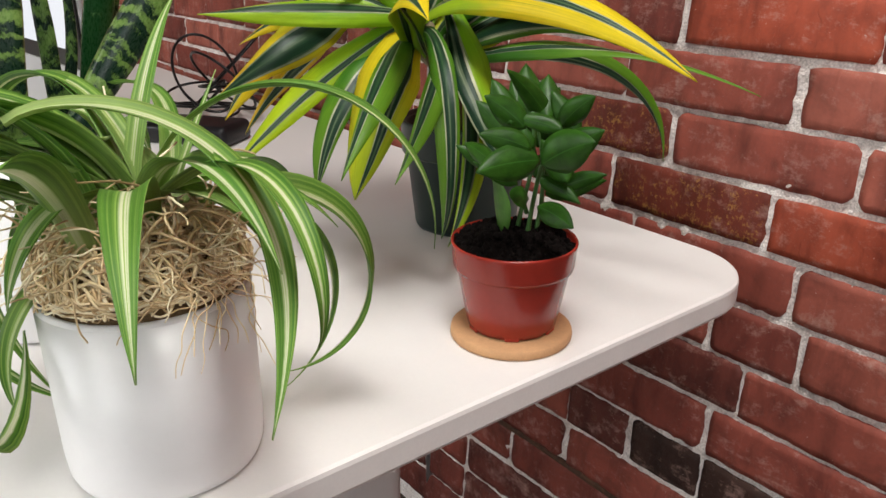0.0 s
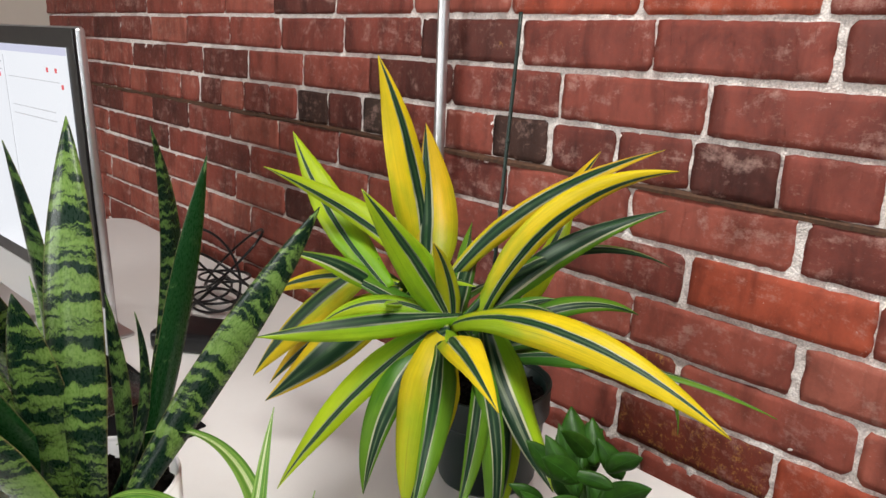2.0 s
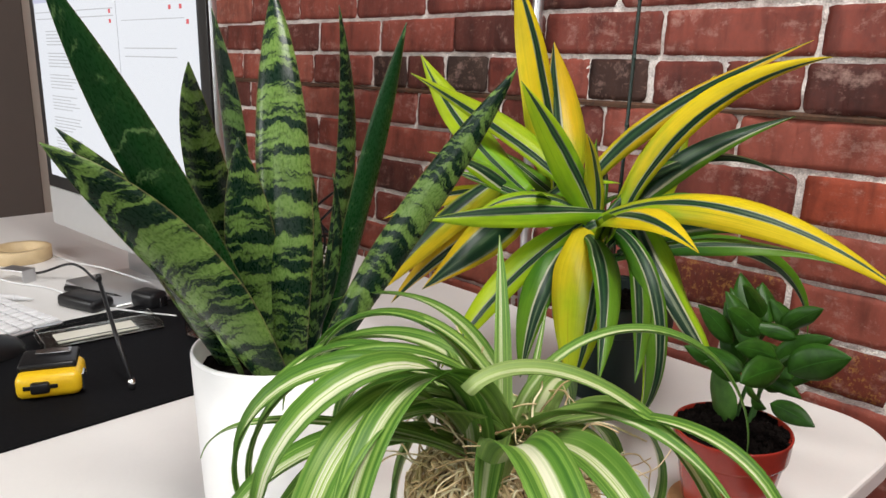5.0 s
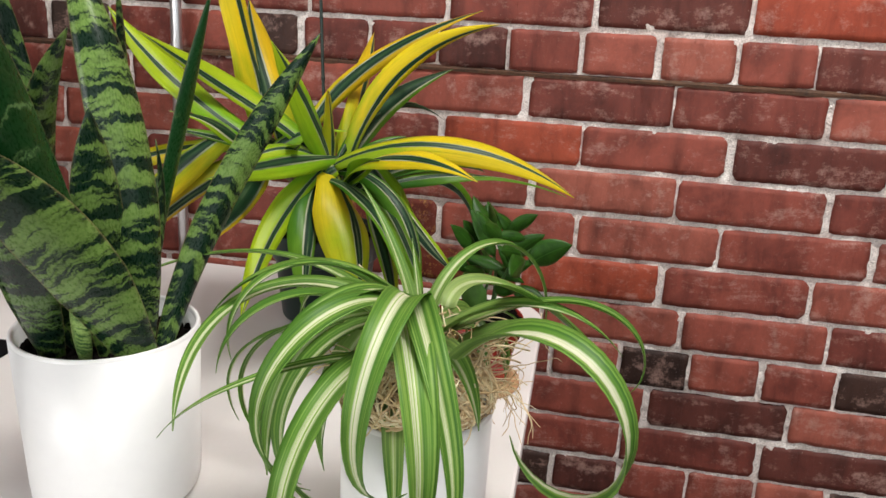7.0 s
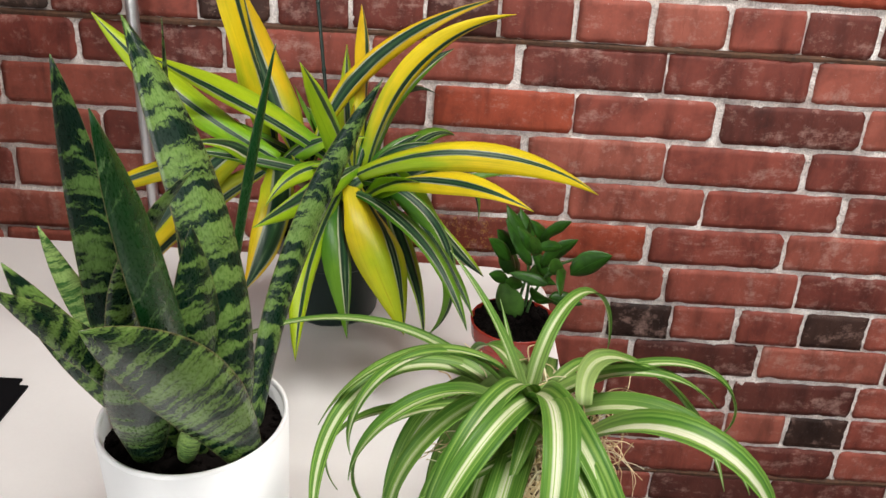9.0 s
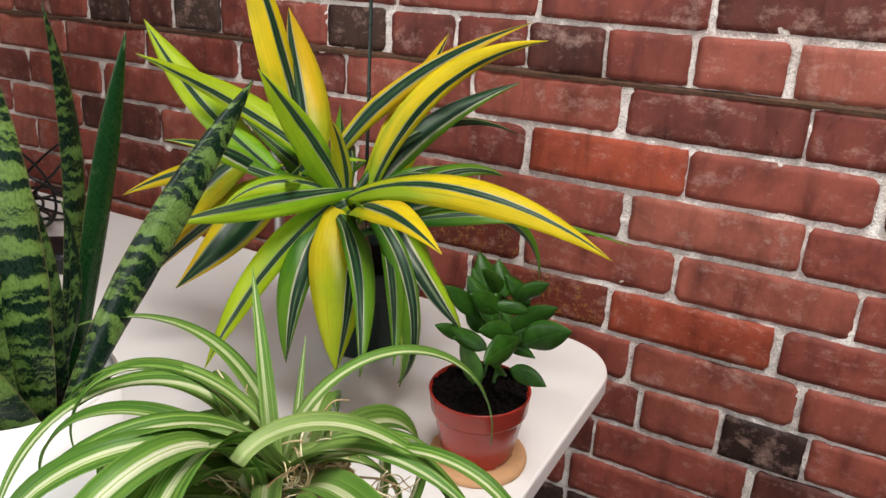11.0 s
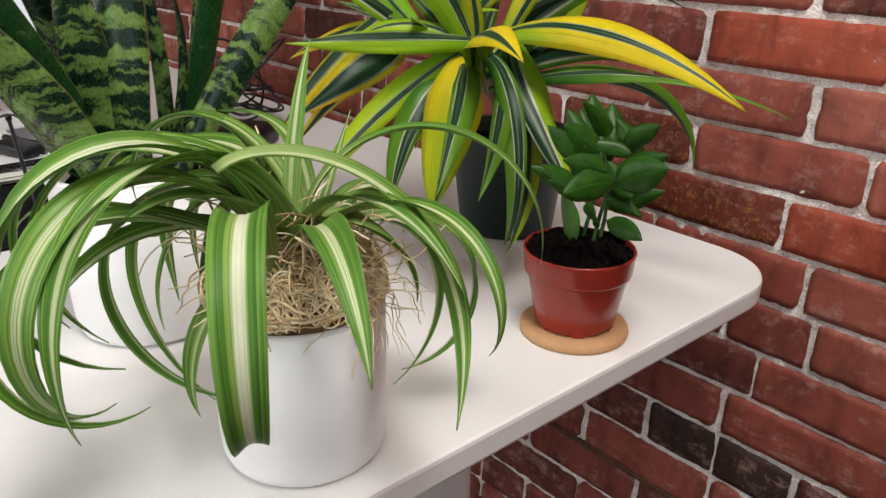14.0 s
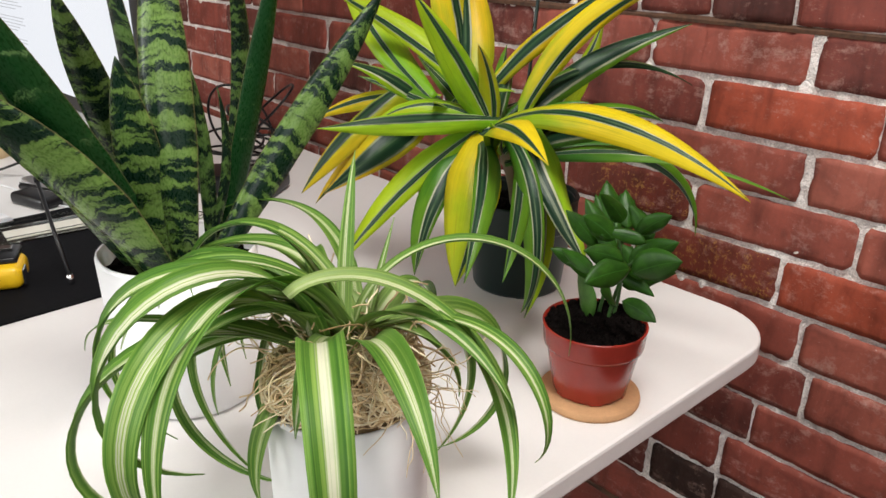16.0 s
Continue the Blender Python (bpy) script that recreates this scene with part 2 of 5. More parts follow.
def join(bm, own):
    if bm is None:
        return own
    me = bpy.data.meshes.new("tmp")
    own.to_mesh(me)
    own.free()
    bm.from_mesh(me)
    bpy.data.meshes.remove(me)
    return bm


def lathe(profile, seg=64, bm=None):
    """A body of revolution round z from (radius, height) pairs."""
    bm = bm or bmesh.new()
    rings = []
    for r, z in profile:
        if r < 1e-6:
            rings.append([bm.verts.new((0, 0, z))])
        else:
            rings.append([bm.verts.new((r * math.cos(2 * math.pi * i / seg), r * math.sin(2 * math.pi * i / seg), z)) for i in range(seg)])
    for a, b in zip(rings, rings[1:]):
        for i in range(seg):
            j = (i + 1) % seg
            loop = [a[i % len(a)], a[j % len(a)], b[j % len(b)], b[i % len(b)]]
            loop = list(dict.fromkeys(loop))
            if len(loop) > 2:
                bm.faces.new(loop)
    return bm


def tube(points, radius, seg=6, bm=None, taper=1.0, closed_ends=True):
    """A round cord along points, thinning to taper times its radius."""
    bm = bm or bmesh.new()
    pts = [Vector(p) for p in points]
    side = None
    rings = []
    for i, p in enumerate(pts):
        d = (pts[min(i + 1, len(pts) - 1)] - pts[max(i - 1, 0)]).normalized()
        if side is None:
            side = d.orthogonal().normalized()
        side = (side - d * side.dot(d)).normalized()
        up = d.cross(side)
        r = radius * (1 + (taper - 1) * i / (len(pts) - 1))
        rings.append([bm.verts.new(p + r * (math.cos(2 * math.pi * k / seg) * side + math.sin(2 * math.pi * k / seg) * up)) for k in range(seg)])
    for a, b in zip(rings, rings[1:]):
        for k in range(seg):
            bm.faces.new((a[k], a[(k + 1) % seg], b[(k + 1) % seg], b[k]))
    if closed_ends:
        bm.faces.new(list(reversed(rings[0])))
        bm.faces.new(rings[-1])
    return bm


def spline(ctrl, n=24):
    """Points on a smooth curve through ctrl."""
    c = [Vector(p) for p in ctrl]
    c = [2 * c[0] - c[1]] + c + [2 * c[-1] - c[-2]]
    out = []
    for i in range(1, len(c) - 2):
        for k in range(n):
            t = k / n
            a, b, d, e = c[i - 1], c[i], c[i + 1], c[i + 2]
            out.append(0.5 * ((2 * b) + (d - a) * t + (2 * a - 5 * b + 4 * d - e) * t * t + (3 * b - a - 3 * d + e) * t ** 3))
    out.append(c[-2])
    return out


# ---- the room ----
LEAN_BACK = 2.86   # the old brick wall leans away from the desk
WALL_AT = (0, 0.8992, 0.708)
COURSE, PITCH, STRIP = 0.067, 0.2135, 0.357
XL, XR, YB, TOP = -2.42, 2.6, -2.6, 2.9

floor = tagged(part("floor", box(XR - XL + 0.4, 4.2, 0.1, ((XL + XR) / 2, -0.75, -0.05)), WOODFLOOR), "dark wooden office floor under the desk", "floor", kind="structure")
ceiling = tagged(part("ceiling", box(XR - XL + 0.4, 4.4, 0.1, ((XL + XR) / 2, -0.65, TOP + 0.05)), CEIL_DARK), "unseen ceiling, made dark to weaken bounced light", "ceiling", kind="structure")
tagged(part("wall_west", box(0.12, 3.9, TOP, (XL - 0.06, -0.55, TOP / 2)), BEIGE), "beige painted side wall beyond the monitor", "wall", kind="structure")
east = bmesh.new()
for y0, y1, z0, z1 in ((-2.5, -1.65, 0, TOP), (-0.05, 1.4, 0, TOP), (-1.65, -0.05, 0, 0.85), (-1.65, -0.05, 2.65, TOP)):
    box(0.12, y1 - y0, z1 - z0, (XR + 0.06, (y0 + y1) / 2, (z0 + z1) / 2), bm=east)
tagged(part("wall_east", east, UNSEEN_DARK), "unseen side wall with a tall window opening, dark to cut bounced light", "wall", kind="structure")
south = bmesh.new()
box(XR - XL, 0.12, 0.85, ((XL + XR) / 2, YB - 0.06, 0.425), bm=south)
box(XR - XL, 0.12, TOP - 2.65, ((XL + XR) / 2, YB - 0.06, (TOP + 2.65) / 2), bm=south)
for x0, x1 in ((XL, -2.15), (-0.55, 0.50), (2.10, XR)):
    box(x1 - x0, 0.12, 1.8, ((x0 + x1) / 2, YB - 0.06, 1.75), bm=south)
tagged(part("wall_south", south, UNSEEN_DARK), "unseen wall with two tall window openings, dark to cut bounced light", "wall", kind="structure")
tagged(part("trim", box(0.03, 0.94, TOP, (XL + 0.015, 0.22, TOP / 2), 0.004), TAUPE), "taupe panel on the side wall beyond the monitor", "wall panel", kind="structure")

wall = new("wall_north")
wall.matrix_world = pose(*WALL_AT, -LEAN_BACK, 0, 0)
tagged(wall, "old red brick wall with rough pale lime mortar", "brick wall", kind="structure")

LOW, HIGH = -0.70, 2.2      # heights on the wall, from WALL_AT
W0, W1 = XL - 0.05, XR + 0.05


def mortar_bed():
    """The wall's face of lumpy mortar, finest where the desk stands."""
    xs = [-1.95 + 0.012 * i for i in range(84)] + [-0.942 + 0.0036 * i for i in range(494)] + [0.8355 + 0.02 * i for i in range(1, 15)]
    zs = [-0.62 + 0.009 * i for i in range(20)] + [-0.44 + 0.0036 * i for i in range(300)] + [0.64 + 0.02 * i for i in range(1, 8)]
    verts, faces = [], []
    for x in xs:
        for z in zs:
            d = 0.0042 * noise.noise((x * 30, 3.1, z * 30)) + 0.0030 * noise.noise((x * 85, 7.7, z * 85)) + 0.0016 * noise.noise((x * 210, 1.7, z * 210))
            verts.append((x, 0.0012 - 0.8 * d, z))
    n = len(zs)
    for i in range(len(xs) - 1):
        for k in range(n - 1):
            faces.append((i * n + k, (i + 1) * n + k, (i + 1) * n + k + 1, i * n + k + 1))
    me = bpy.data.meshes.new("mortar_face")
    me.from_pydata(verts, [], faces)
    bm = bmesh.new()
    bm.from_mesh(me)
    bpy.data.meshes.remove(me)
    return bm


part("mortar_face", mortar_bed(), MORTAR, wall, "rough pale lime mortar", smooth=True)
part("wall_body", box(W1 - W0, 0.2, HIGH - LOW, ((W0 + W1) / 2, 0.112, (HIGH + LOW) / 2)), MORTAR, wall)


def brick_mesh(length, seed, height=0.0602):
    """One worn brick, its face uneven and its corners chipped."""
    rnd = random.Random(seed)
    bm = bmesh.new()
    nx, nz = (24 if length > 0.15 else 12), 7
    ox = seed * 3.7
    front = {}
    for i in range(nx + 1):
        for j in range(nz + 1):
            u, w = i / nx, j / nz
            edge = i in (0, nx) or j in (0, nz)
            corner = i in (0, nx) and j in (0, nz)
            x, z = (u - 0.5) * length, (w - 0.5) * height
            worn = noise.noise((x * 60 + ox, z * 60, 0.3)) + 0.6 * noise.noise((x * 190 + ox, z * 190, 4.1))
            if edge:
                inset = 0.0018 * worn + rnd.uniform(-1, 1) * 0.0006
                x -= math.copysign(inset, u - 0.5) if i in (0, nx) else 0
                z -= math.copysign(inset, w - 0.5) if j in (0, nz) else 0
            if corner:
                x *= rnd.choice((1.0, 0.98, 0.955))
                z *= rnd.choice((1.0, 0.97, 0.92))
            near = edge or i in (1, nx - 1) or j in (1, nz - 1)
            y = -0.0036 + 0.0007 * noise.noise((x * 25 + ox, z * 25, 9.0)) + (0.0010 + max(-0.0006, 0.0030 * worn) if edge else max(0.0, 0.0016 * worn) if near else 0)
            front[i, j] = bm.verts.new((x, y, z))
    for i in range(nx):
        for j in range(nz):
            bm.faces.new((front[i, j], front[i + 1, j], front[i + 1, j + 1], front[i, j + 1]))
    ring = [front[i, 0] for i in range(nx + 1)] + [front[nx, j] for j in range(1, nz + 1)] \
        + [front[i, nz] for i in range(nx - 1, -1, -1)] + [front[0, j] for j in range(nz - 1, 0, -1)]
    back = [bm.verts.new((v.co.x, 0.02, v.co.z)) for v in ring]
    for k in range(len(ring)):
        n = (k + 1) % len(ring)
        bm.faces.new((ring[k], back[k], back[n], ring[n]))
    return bm


STRETCHERS = [link_mesh("brick", brick_mesh(0.2070, s), BRICK, True) for s in range(12)]
HEADERS = [link_mesh("brick", brick_mesh(0.1012, 50 + s), BRICK, True) for s in range(8)]
# where a joint of each course lies; the others alternate
PHASE = {-8: 0.170, -7: 0.224, -6: 0.207, -5: 0.166, -4: 0.030, -3: 0.172, -2: 0.026, -1: 0.150, 0: 0.120, 1: 0.026, 2: 0.159}


ODD = ((0, -0.262, BRICK_DARK), (0, -0.527, BRICK_DARK), (0, -0.816, BRICK_DARK), (-7, 0.392, BRICK_DARK), (-7, 0.689, BRICK_DARK), (-10, 0.763, BRICK_DARK),
       (-10, 0.150, BRICK_DARK), (-10, 0.032, BRICK_DARK), (-5, 0.117, BRICK_OCHRE), (-4, 0.021, BRICK_OCHRE), (1, 0.541, BRICK_ORANGE), (3, -0.273, BRICK_ORANGE),
       (3, 0.098, BRICK_ORANGE), (-2, 0.13, BRICK_ORANGE), (-5, 0.27, BRICK_ORANGE))


def lay_bricks():
    rnd = random.Random(4)
    rest = bmesh.new()
    for c in range(-15, 27):
        z = STRIP + (c + 0.5) * COURSE
        header = c % 7 == 0 or c == -10
        step = 0.1075 if header else PITCH
        x0 = PHASE.get(c, 0.03 + (c % 2) * PITCH / 2)
        first = math.floor((-2.35 - x0) / step)
        for i in range(first, first + int(4.9 / step) + 1):
            x = x0 + (i + 0.5) * step + rnd.uniform(-1, 1) * 0.003
            if x > 2.5 or x < W0 + 0.1:
                continue
            me = rnd.choice(HEADERS if header else STRETCHERS)
            flip = rnd.random() < 0.5
            m = pose(x, rnd.uniform(-0.0012, 0.0012), z + rnd.uniform(-1, 1) * 0.0015, rnd.uniform(-0.6, 0.6), rnd.uniform(-0.5, 0.5), rnd.uniform(-0.3, 0.3))
            if -1.05 < x < 0.85 and -10 <= c <= 4:
                ob = new("brick", me)
                ob.parent = wall
                ob.matrix_local = m
                for cc, xx, other in ODD:
                    if c == cc and abs(x - xx) < step / 2:
                        ob.material_slots[0].link = "OBJECT"
                        ob.material_slots[0].material = other
            else:
                k = len(rest.verts)
                rest.from_mesh(me)
                rest.verts.ensure_lookup_table()
                for v in rest.verts[k:]:
                    v.co = m @ v.co
    tagged(part("far_bricks", rest, BRICK, wall, "red bricks farther along the wall", True), kind="stuff")


def lath(h, x0, x1, seed):
    """A thin strip of old wood bedded in a joint."""
    rnd = random.Random(seed)
    bm = bmesh.new()
    n = 90
    rows = []
    for i in range(n + 1):
        x = x0 + (x1 - x0) * i / n
        up = 0.0045 + rnd.uniform(-0.0015, 0.0015)
        dn = 0.0048 + rnd.uniform(-0.0014, 0.0014)
        y = -0.0035 + rnd.uniform(-0.002, 0.002)
        rows.append([bm.verts.new(p) for p in ((x, 0.02, h - dn), (x, y, h - dn), (x, y - 0.001, h), (x, y + 0.002, h + up * 0.8), (x, 0.02, h + up))])
    for a, b in zip(rows, rows[1:]):
        for k in range(4):
            bm.faces.new((a[k], b[k], b[k + 1], a[k + 1]))
    return bm


part("wood_strip", lath(STRIP, W0, W1, 3), LATH, wall, "dark brown wooden strip bedded in a mortar joint")
part("wood_strip", lath(STRIP - 11 * COURSE, W0, W1, 8), LATH, wall, "dark brown wooden strip bedded in a mortar joint")

# ---- the desk ----
TZ = 0.741
DX0, DX1, DY0, DY1, DR = -1.62, 0.2115, -0.02, 0.838, 0.085


def desk_top():
    out = []
    for cx, cy, a0 in ((DX1 - DR, DY1 - DR, 0), (DX0 + DR, DY1 - DR, 90), (DX0 + DR, DY0 + DR, 180), (DX1 - DR, DY0 + DR, 270)):
        for k in range(13):
            a = radians(a0 + 90 * k / 12)
            out.append((cx + DR * math.cos(a), cy + DR * math.sin(a), math.cos(a), math.sin(a)))
    bm = bmesh.new()
    prof = ((0.0035, 0.0), (0.0008, -0.0012), (0.0, -0.004), (0.0, -0.021), (0.002, -0.0245), (0.006, -0.026))
    rings = [[bm.verts.new((x - nx * i, y - ny * i, dz)) for x, y, nx, ny in out] for i, dz in prof]
    for a, b in zip(rings, rings[1:]):
        for k in range(len(a)):
            n = (k + 1) % len(a)
            f = bm.faces.new((a[k], b[k], b[n], a[n]))
            f.material_index = 1
    bm.faces.new(rings[0])
    bm.faces.new(list(reversed(rings[-1])))
    return bm


desk = thing("desk", (0, 0, TZ), 0, "white laminate standing desk with a rounded corner against the brick wall", "desk")
part("tabletop", desk_top(), [TABLE, TABLE_EDGE], desk, "white laminate top with rounded corners")
for x in (0.075, -1.5):
    col = bmesh.new()
    box(0.062, 0.085, 0.67, (x, 0.43, -0.026 - 0.335), 0.018, 4, col)
    part("leg", col, STEEL_WHITE, desk, "white steel leg column", True)
    part("foot", box(0.07, 0.68, 0.045, (x, 0.41, -TZ + 0.0225), 0.012, 3), STEEL_WHITE, desk)
part("frame_rail", box(1.5, 0.05, 0.03, (-0.71, 0.43, -0.026 - 0.017), 0.004), STEEL_WHITE, desk)

# ---- pots ----
def pot_white(name, at, rb, rt, h, label):
    pot = thing(name, at, 0, label, "plant pot")
    w = 0.0045
    part("pot_body", lathe([(0, 0.0), (rb * 0.86, 0.0), (rb * 0.95, 0.0025), (rb * 0.985, 0.008), (rb, 0.02), (rt * 0.997, h - 0.003), (rt - w, h - 0.004), (rb - w, 0.03), (0, 0.03)], 96), CERAMIC, pot, "matte white ceramic", True)
    part("rim", lathe([(rt * 0.997, h - 0.003), (rt - 0.0008, h - 0.0008), (rt - w / 2, h), (rt - w + 0.0006, h - 0.001), (rt - w, h - 0.004)], 96), CERAMIC, pot, "rounded white rim", True)
    return pot


SNAKE_AT, SNAKE_R, SNAKE_H = (-0.124, 0.265, TZ), 0.0722, 0.150
SPIDER_AT, SPIDER_R, SPIDER_H = (0.133, 0.272, TZ), 0.0592, 0.116
RED_AT, RED_R, RED_H = (0.1455, 0.550, TZ + 0.008), 0.0500, 0.0735
GREEN_AT, GREEN_R, GREEN_H = (-0.084, 0.692, TZ), 0.0725, 0.122

pot_white("snake_plant_pot", SNAKE_AT, 0.068, SNAKE_R, SNAKE_H, "tall matte white ceramic pot with the snake plant")
pot_white("spider_plant_pot", SPIDER_AT, 0.0582, SPIDER_R, SPIDER_H, "white ceramic pot holding the root-bound spider plant")
part_c = lathe([(0, 0), (0.0472, 0), (0.0490, 0.001), (0.0495, 0.0035), (0.0488, 0.0068), (0.0475, 0.0078), (0, 0.008)], 72)
coaster = thing("coaster", (0.1475, 0.548, TZ), 0, "round tan cork coaster under the small terracotta pot", "coaster")
part("cork_disc", part_c, CORK, coaster, smooth=True)


def nursery_pot(name, at, rb, rt, h, mat, label, feet=True):
    pot = thing(name, at, 0, label, "plant pot")
    lip = h * 0.30
    rl = rb + (rt - rb) * (1 - lip / h)
    part("pot_wall", lathe([(0, 0.004), (rb * 0.9, 0.004), (rb * 0.97, 0.0015), (rb, 0.005), (rl * 0.97, h - lip - 0.003), (rl * 0.985, h - lip),
                            (rl * 0.975, h - lip + 0.002), (rt * 0.93, h - 0.004), (rt * 0.91, h - 0.006), (rb * 0.9, 0.008), (0, 0.008)], 72), mat, pot, smooth=True)
    part("rim", lathe([(rl * 0.972, h - lip), (rl * 1.03, h - lip - 0.0005), (rl * 1.045, h - lip + 0.002), (rt * 0.988, h - 0.004), (rt, h - 0.0015), (rt * 0.985, h),
                       (rt * 0.955, h - 0.001), (rt * 0.93, h - 0.006)], 72), mat, pot, "thick moulded rim", True)
    if feet:
        for k in range(6):
            a = 2 * math.pi * (k + 0.3) / 6
            foot = bmesh.new()
            box(0.012, 0.004, 0.006, (0, 0, 0.002), 0.001, 1, foot)
            ob = part("foot", foot, mat, pot)
            ob.matrix_local = pose(rb * 0.93 * math.cos(a), rb * 0.93 * math.sin(a), 0.001, 0, 0, math.degrees(a) + 90)
    return pot


red_pot = nursery_pot("terracotta_plastic_pot", RED_AT, 0.0365, RED_R, RED_H, TERRA, "small terracotta red plastic nursery pot on a cork coaster")
green_pot = nursery_pot("dark_nursery_pot", GREEN_AT, 0.057, GREEN_R, GREEN_H, NURSERY, "dark green plastic nursery pot standing on the desk")


def soil(name, at, r, z, seed, label, lumps=260, rise=0.006):
    """A heap of dark crumbs that fills a pot."""
    rnd = random.Random(seed)
    bm = bmesh.new()
    rings, seg = 9, 40
    grid = [[bm.verts.new((0, 0, rise))]]
    for i in range(1, rings + 1):
        q = r * i / rings
        grid.append([bm.verts.new((q * math.cos(2 * math.pi * k / seg), q * math.sin(2 * math.pi * k / seg),
                                   rise * (1 - (i / rings) ** 2) + rnd.uniform(-0.0025, 0.0025))) for k in range(seg)])
    for a, b in zip(grid, grid[1:]):
        for k in range(seg):
            n = (k + 1) % seg
            loop = list(dict.fromkeys([a[k % len(a)], b[k], b[n], a[n % len(a)]]))
            bm.faces.new(loop)
    for _ in range(lumps):
        q, a = r * math.sqrt(rnd.random()) * 1.0, rnd.uniform(0, 2 * math.pi)
        s = rnd.uniform(0.0014, 0.0052)
        m = pose(q * math.cos(a), q * math.sin(a), rise * (1 - (q / r) ** 2) + s * 0.3, rnd.uniform(0, 180), rnd.uniform(0, 180), 0) @ Matrix.Diagonal((s, s * rnd.uniform(0.5, 1), s * rnd.uniform(0.4, 1), 1))
        bmesh.ops.create_icosphere(bm, subdivisions=1, radius=1, matrix=m)
    ob = part(name, bm, SOIL)
    ob.location = (at[0], at[1], at[2] + z)
    return tagged(ob, label, "soil", kind="stuff")


soil("soil", RED_AT, 0.0462, RED_H - 0.005, 1, "black crumbly potting soil heaped in the terracotta pot", 420, 0.014)
soil("soil", GREEN_AT, 0.064, GREEN_H - 0.018, 2, "dark potting soil in the nursery pot", 200)
soil("soil", SNAKE_AT, 0.0672, SNAKE_H - 0.020, 3, "dark potting soil in the white pot of the snake plant", 200)

# ---- plants ----
def leaf_shader(nt, b, color, gloss_bump=None, sheen=0.18):
    """Leaf colour, with a little light let through."""
    nt.links.new(color, b.inputs["Base Color"])
    tr = nt.nodes.new("ShaderNodeBsdfTranslucent")
    nt.links.new(color, tr.inputs[0])
    ms = nt.nodes.new("ShaderNodeMixShader")
    ms.inputs[0].default_value = sheen
    nt.links.new(b.outputs[0], ms.inputs[1])
    nt.links.new(tr.outputs[0], ms.inputs[2])
    nt.links.new(ms.outputs[0], nt.nodes["Material Output"].inputs[0])
    if gloss_bump:
        bump(nt, b, gloss_bump, 0.25, 0.0008)


def leaf_uv(nt):
    """u across (0 to 1) and v along (metres) of a leaf, and a number of its own."""
    uv = nt.nodes.new("ShaderNodeUVMap")
    sep = nt.nodes.new("ShaderNodeSeparateXYZ")
    nt.links.new(uv.outputs[0], sep.inputs[0])
    info = nt.nodes.new("ShaderNodeObjectInfo")
    return sep.outputs[0], sep.outputs[1], info.outputs["Random"]


def vec(nt, x, y, z=0.0):
    c = nt.nodes.new("ShaderNodeCombineXYZ")
    for slot, v in ((0, x), (1, y), (2, z)):
        if hasattr(v, "is_linked"):
            nt.links.new(v, c.inputs[slot])
        else:
            c.inputs[slot].default_value = v
    return c.outputs[0]


def snake_material(name, dark, light, cut, soft=0.02, wide=1.0):
    """Jagged bands across the leaf, bent to a shallow V."""
    def build(nt, b):
        u, v, r = leaf_uv(nt)
        seed = maths(nt, "MULTIPLY", r, 37.0)
        edge = maths(nt, "ABSOLUTE", maths(nt, "SUBTRACT", u, 0.5))
        jag = noise_tex(nt, vec(nt, maths(nt, "MULTIPLY", u, 5.0), maths(nt, "MULTIPLY", v, 70.0), seed), 1.0, 5, 0.7)
        along = maths(nt, "ADD", maths(nt, "MULTIPLY", v, 155.0 / wide), maths(nt, "MULTIPLY", jag, 1.9))
        along = maths(nt, "ADD", along, maths(nt, "MULTIPLY", edge, maths(nt, "ADD", maths(nt, "MULTIPLY", r, 3.0), -0.6)))
        bands = noise_tex(nt, vec(nt, maths(nt, "MULTIPLY", u, 0.75), along, seed), 1.0, 2.5, 0.55)
        fine = noise_tex(nt, vec(nt, maths(nt, "MULTIPLY", u, 2.6), maths(nt, "MULTIPLY", along, 3.4), seed), 1.0, 4, 0.7)
        f = maths(nt, "ADD", maths(nt, "MULTIPLY", bands, 0.66), maths(nt, "MULTIPLY", fine, 0.34))
        mid = tuple(0.65 * a + 0.35 * c for a, c in zip(dark, light))
        col = ramp(nt, f, [(cut - soft * 1.6, dark), (cut, mid), (cut + soft, light), (cut + 0.10, tuple(min(1, c * 1.45) for c in light))])
        grain = noise_tex(nt, vec(nt, maths(nt, "MULTIPLY", u, 22.0), maths(nt, "MULTIPLY", v, 260.0), seed), 1.0, 4, 0.7)
        col = mix(nt, 0.55, col, ramp(nt, grain, [(0.32, (0.4, 0.45, 0.45)), (0.52, (1, 1, 1)), (0.7, (1.35, 1.3, 1.2))]), "MULTIPLY")
        col = mix(nt, ramp(nt, edge, [(0.475, (0, 0, 0)), (0.497, (0.7,) * 3)]), col, (0.17, 0.14, 0.06))
        leaf_shader(nt, b, col, f, 0.05)
        nt.links.new(ramp(nt, grain, [(0.3, (0.22,) * 3), (0.7, (0.36,) * 3)]), b.inputs["Roughness"])
    return material(name, build, 0.30, 0, 0.30)


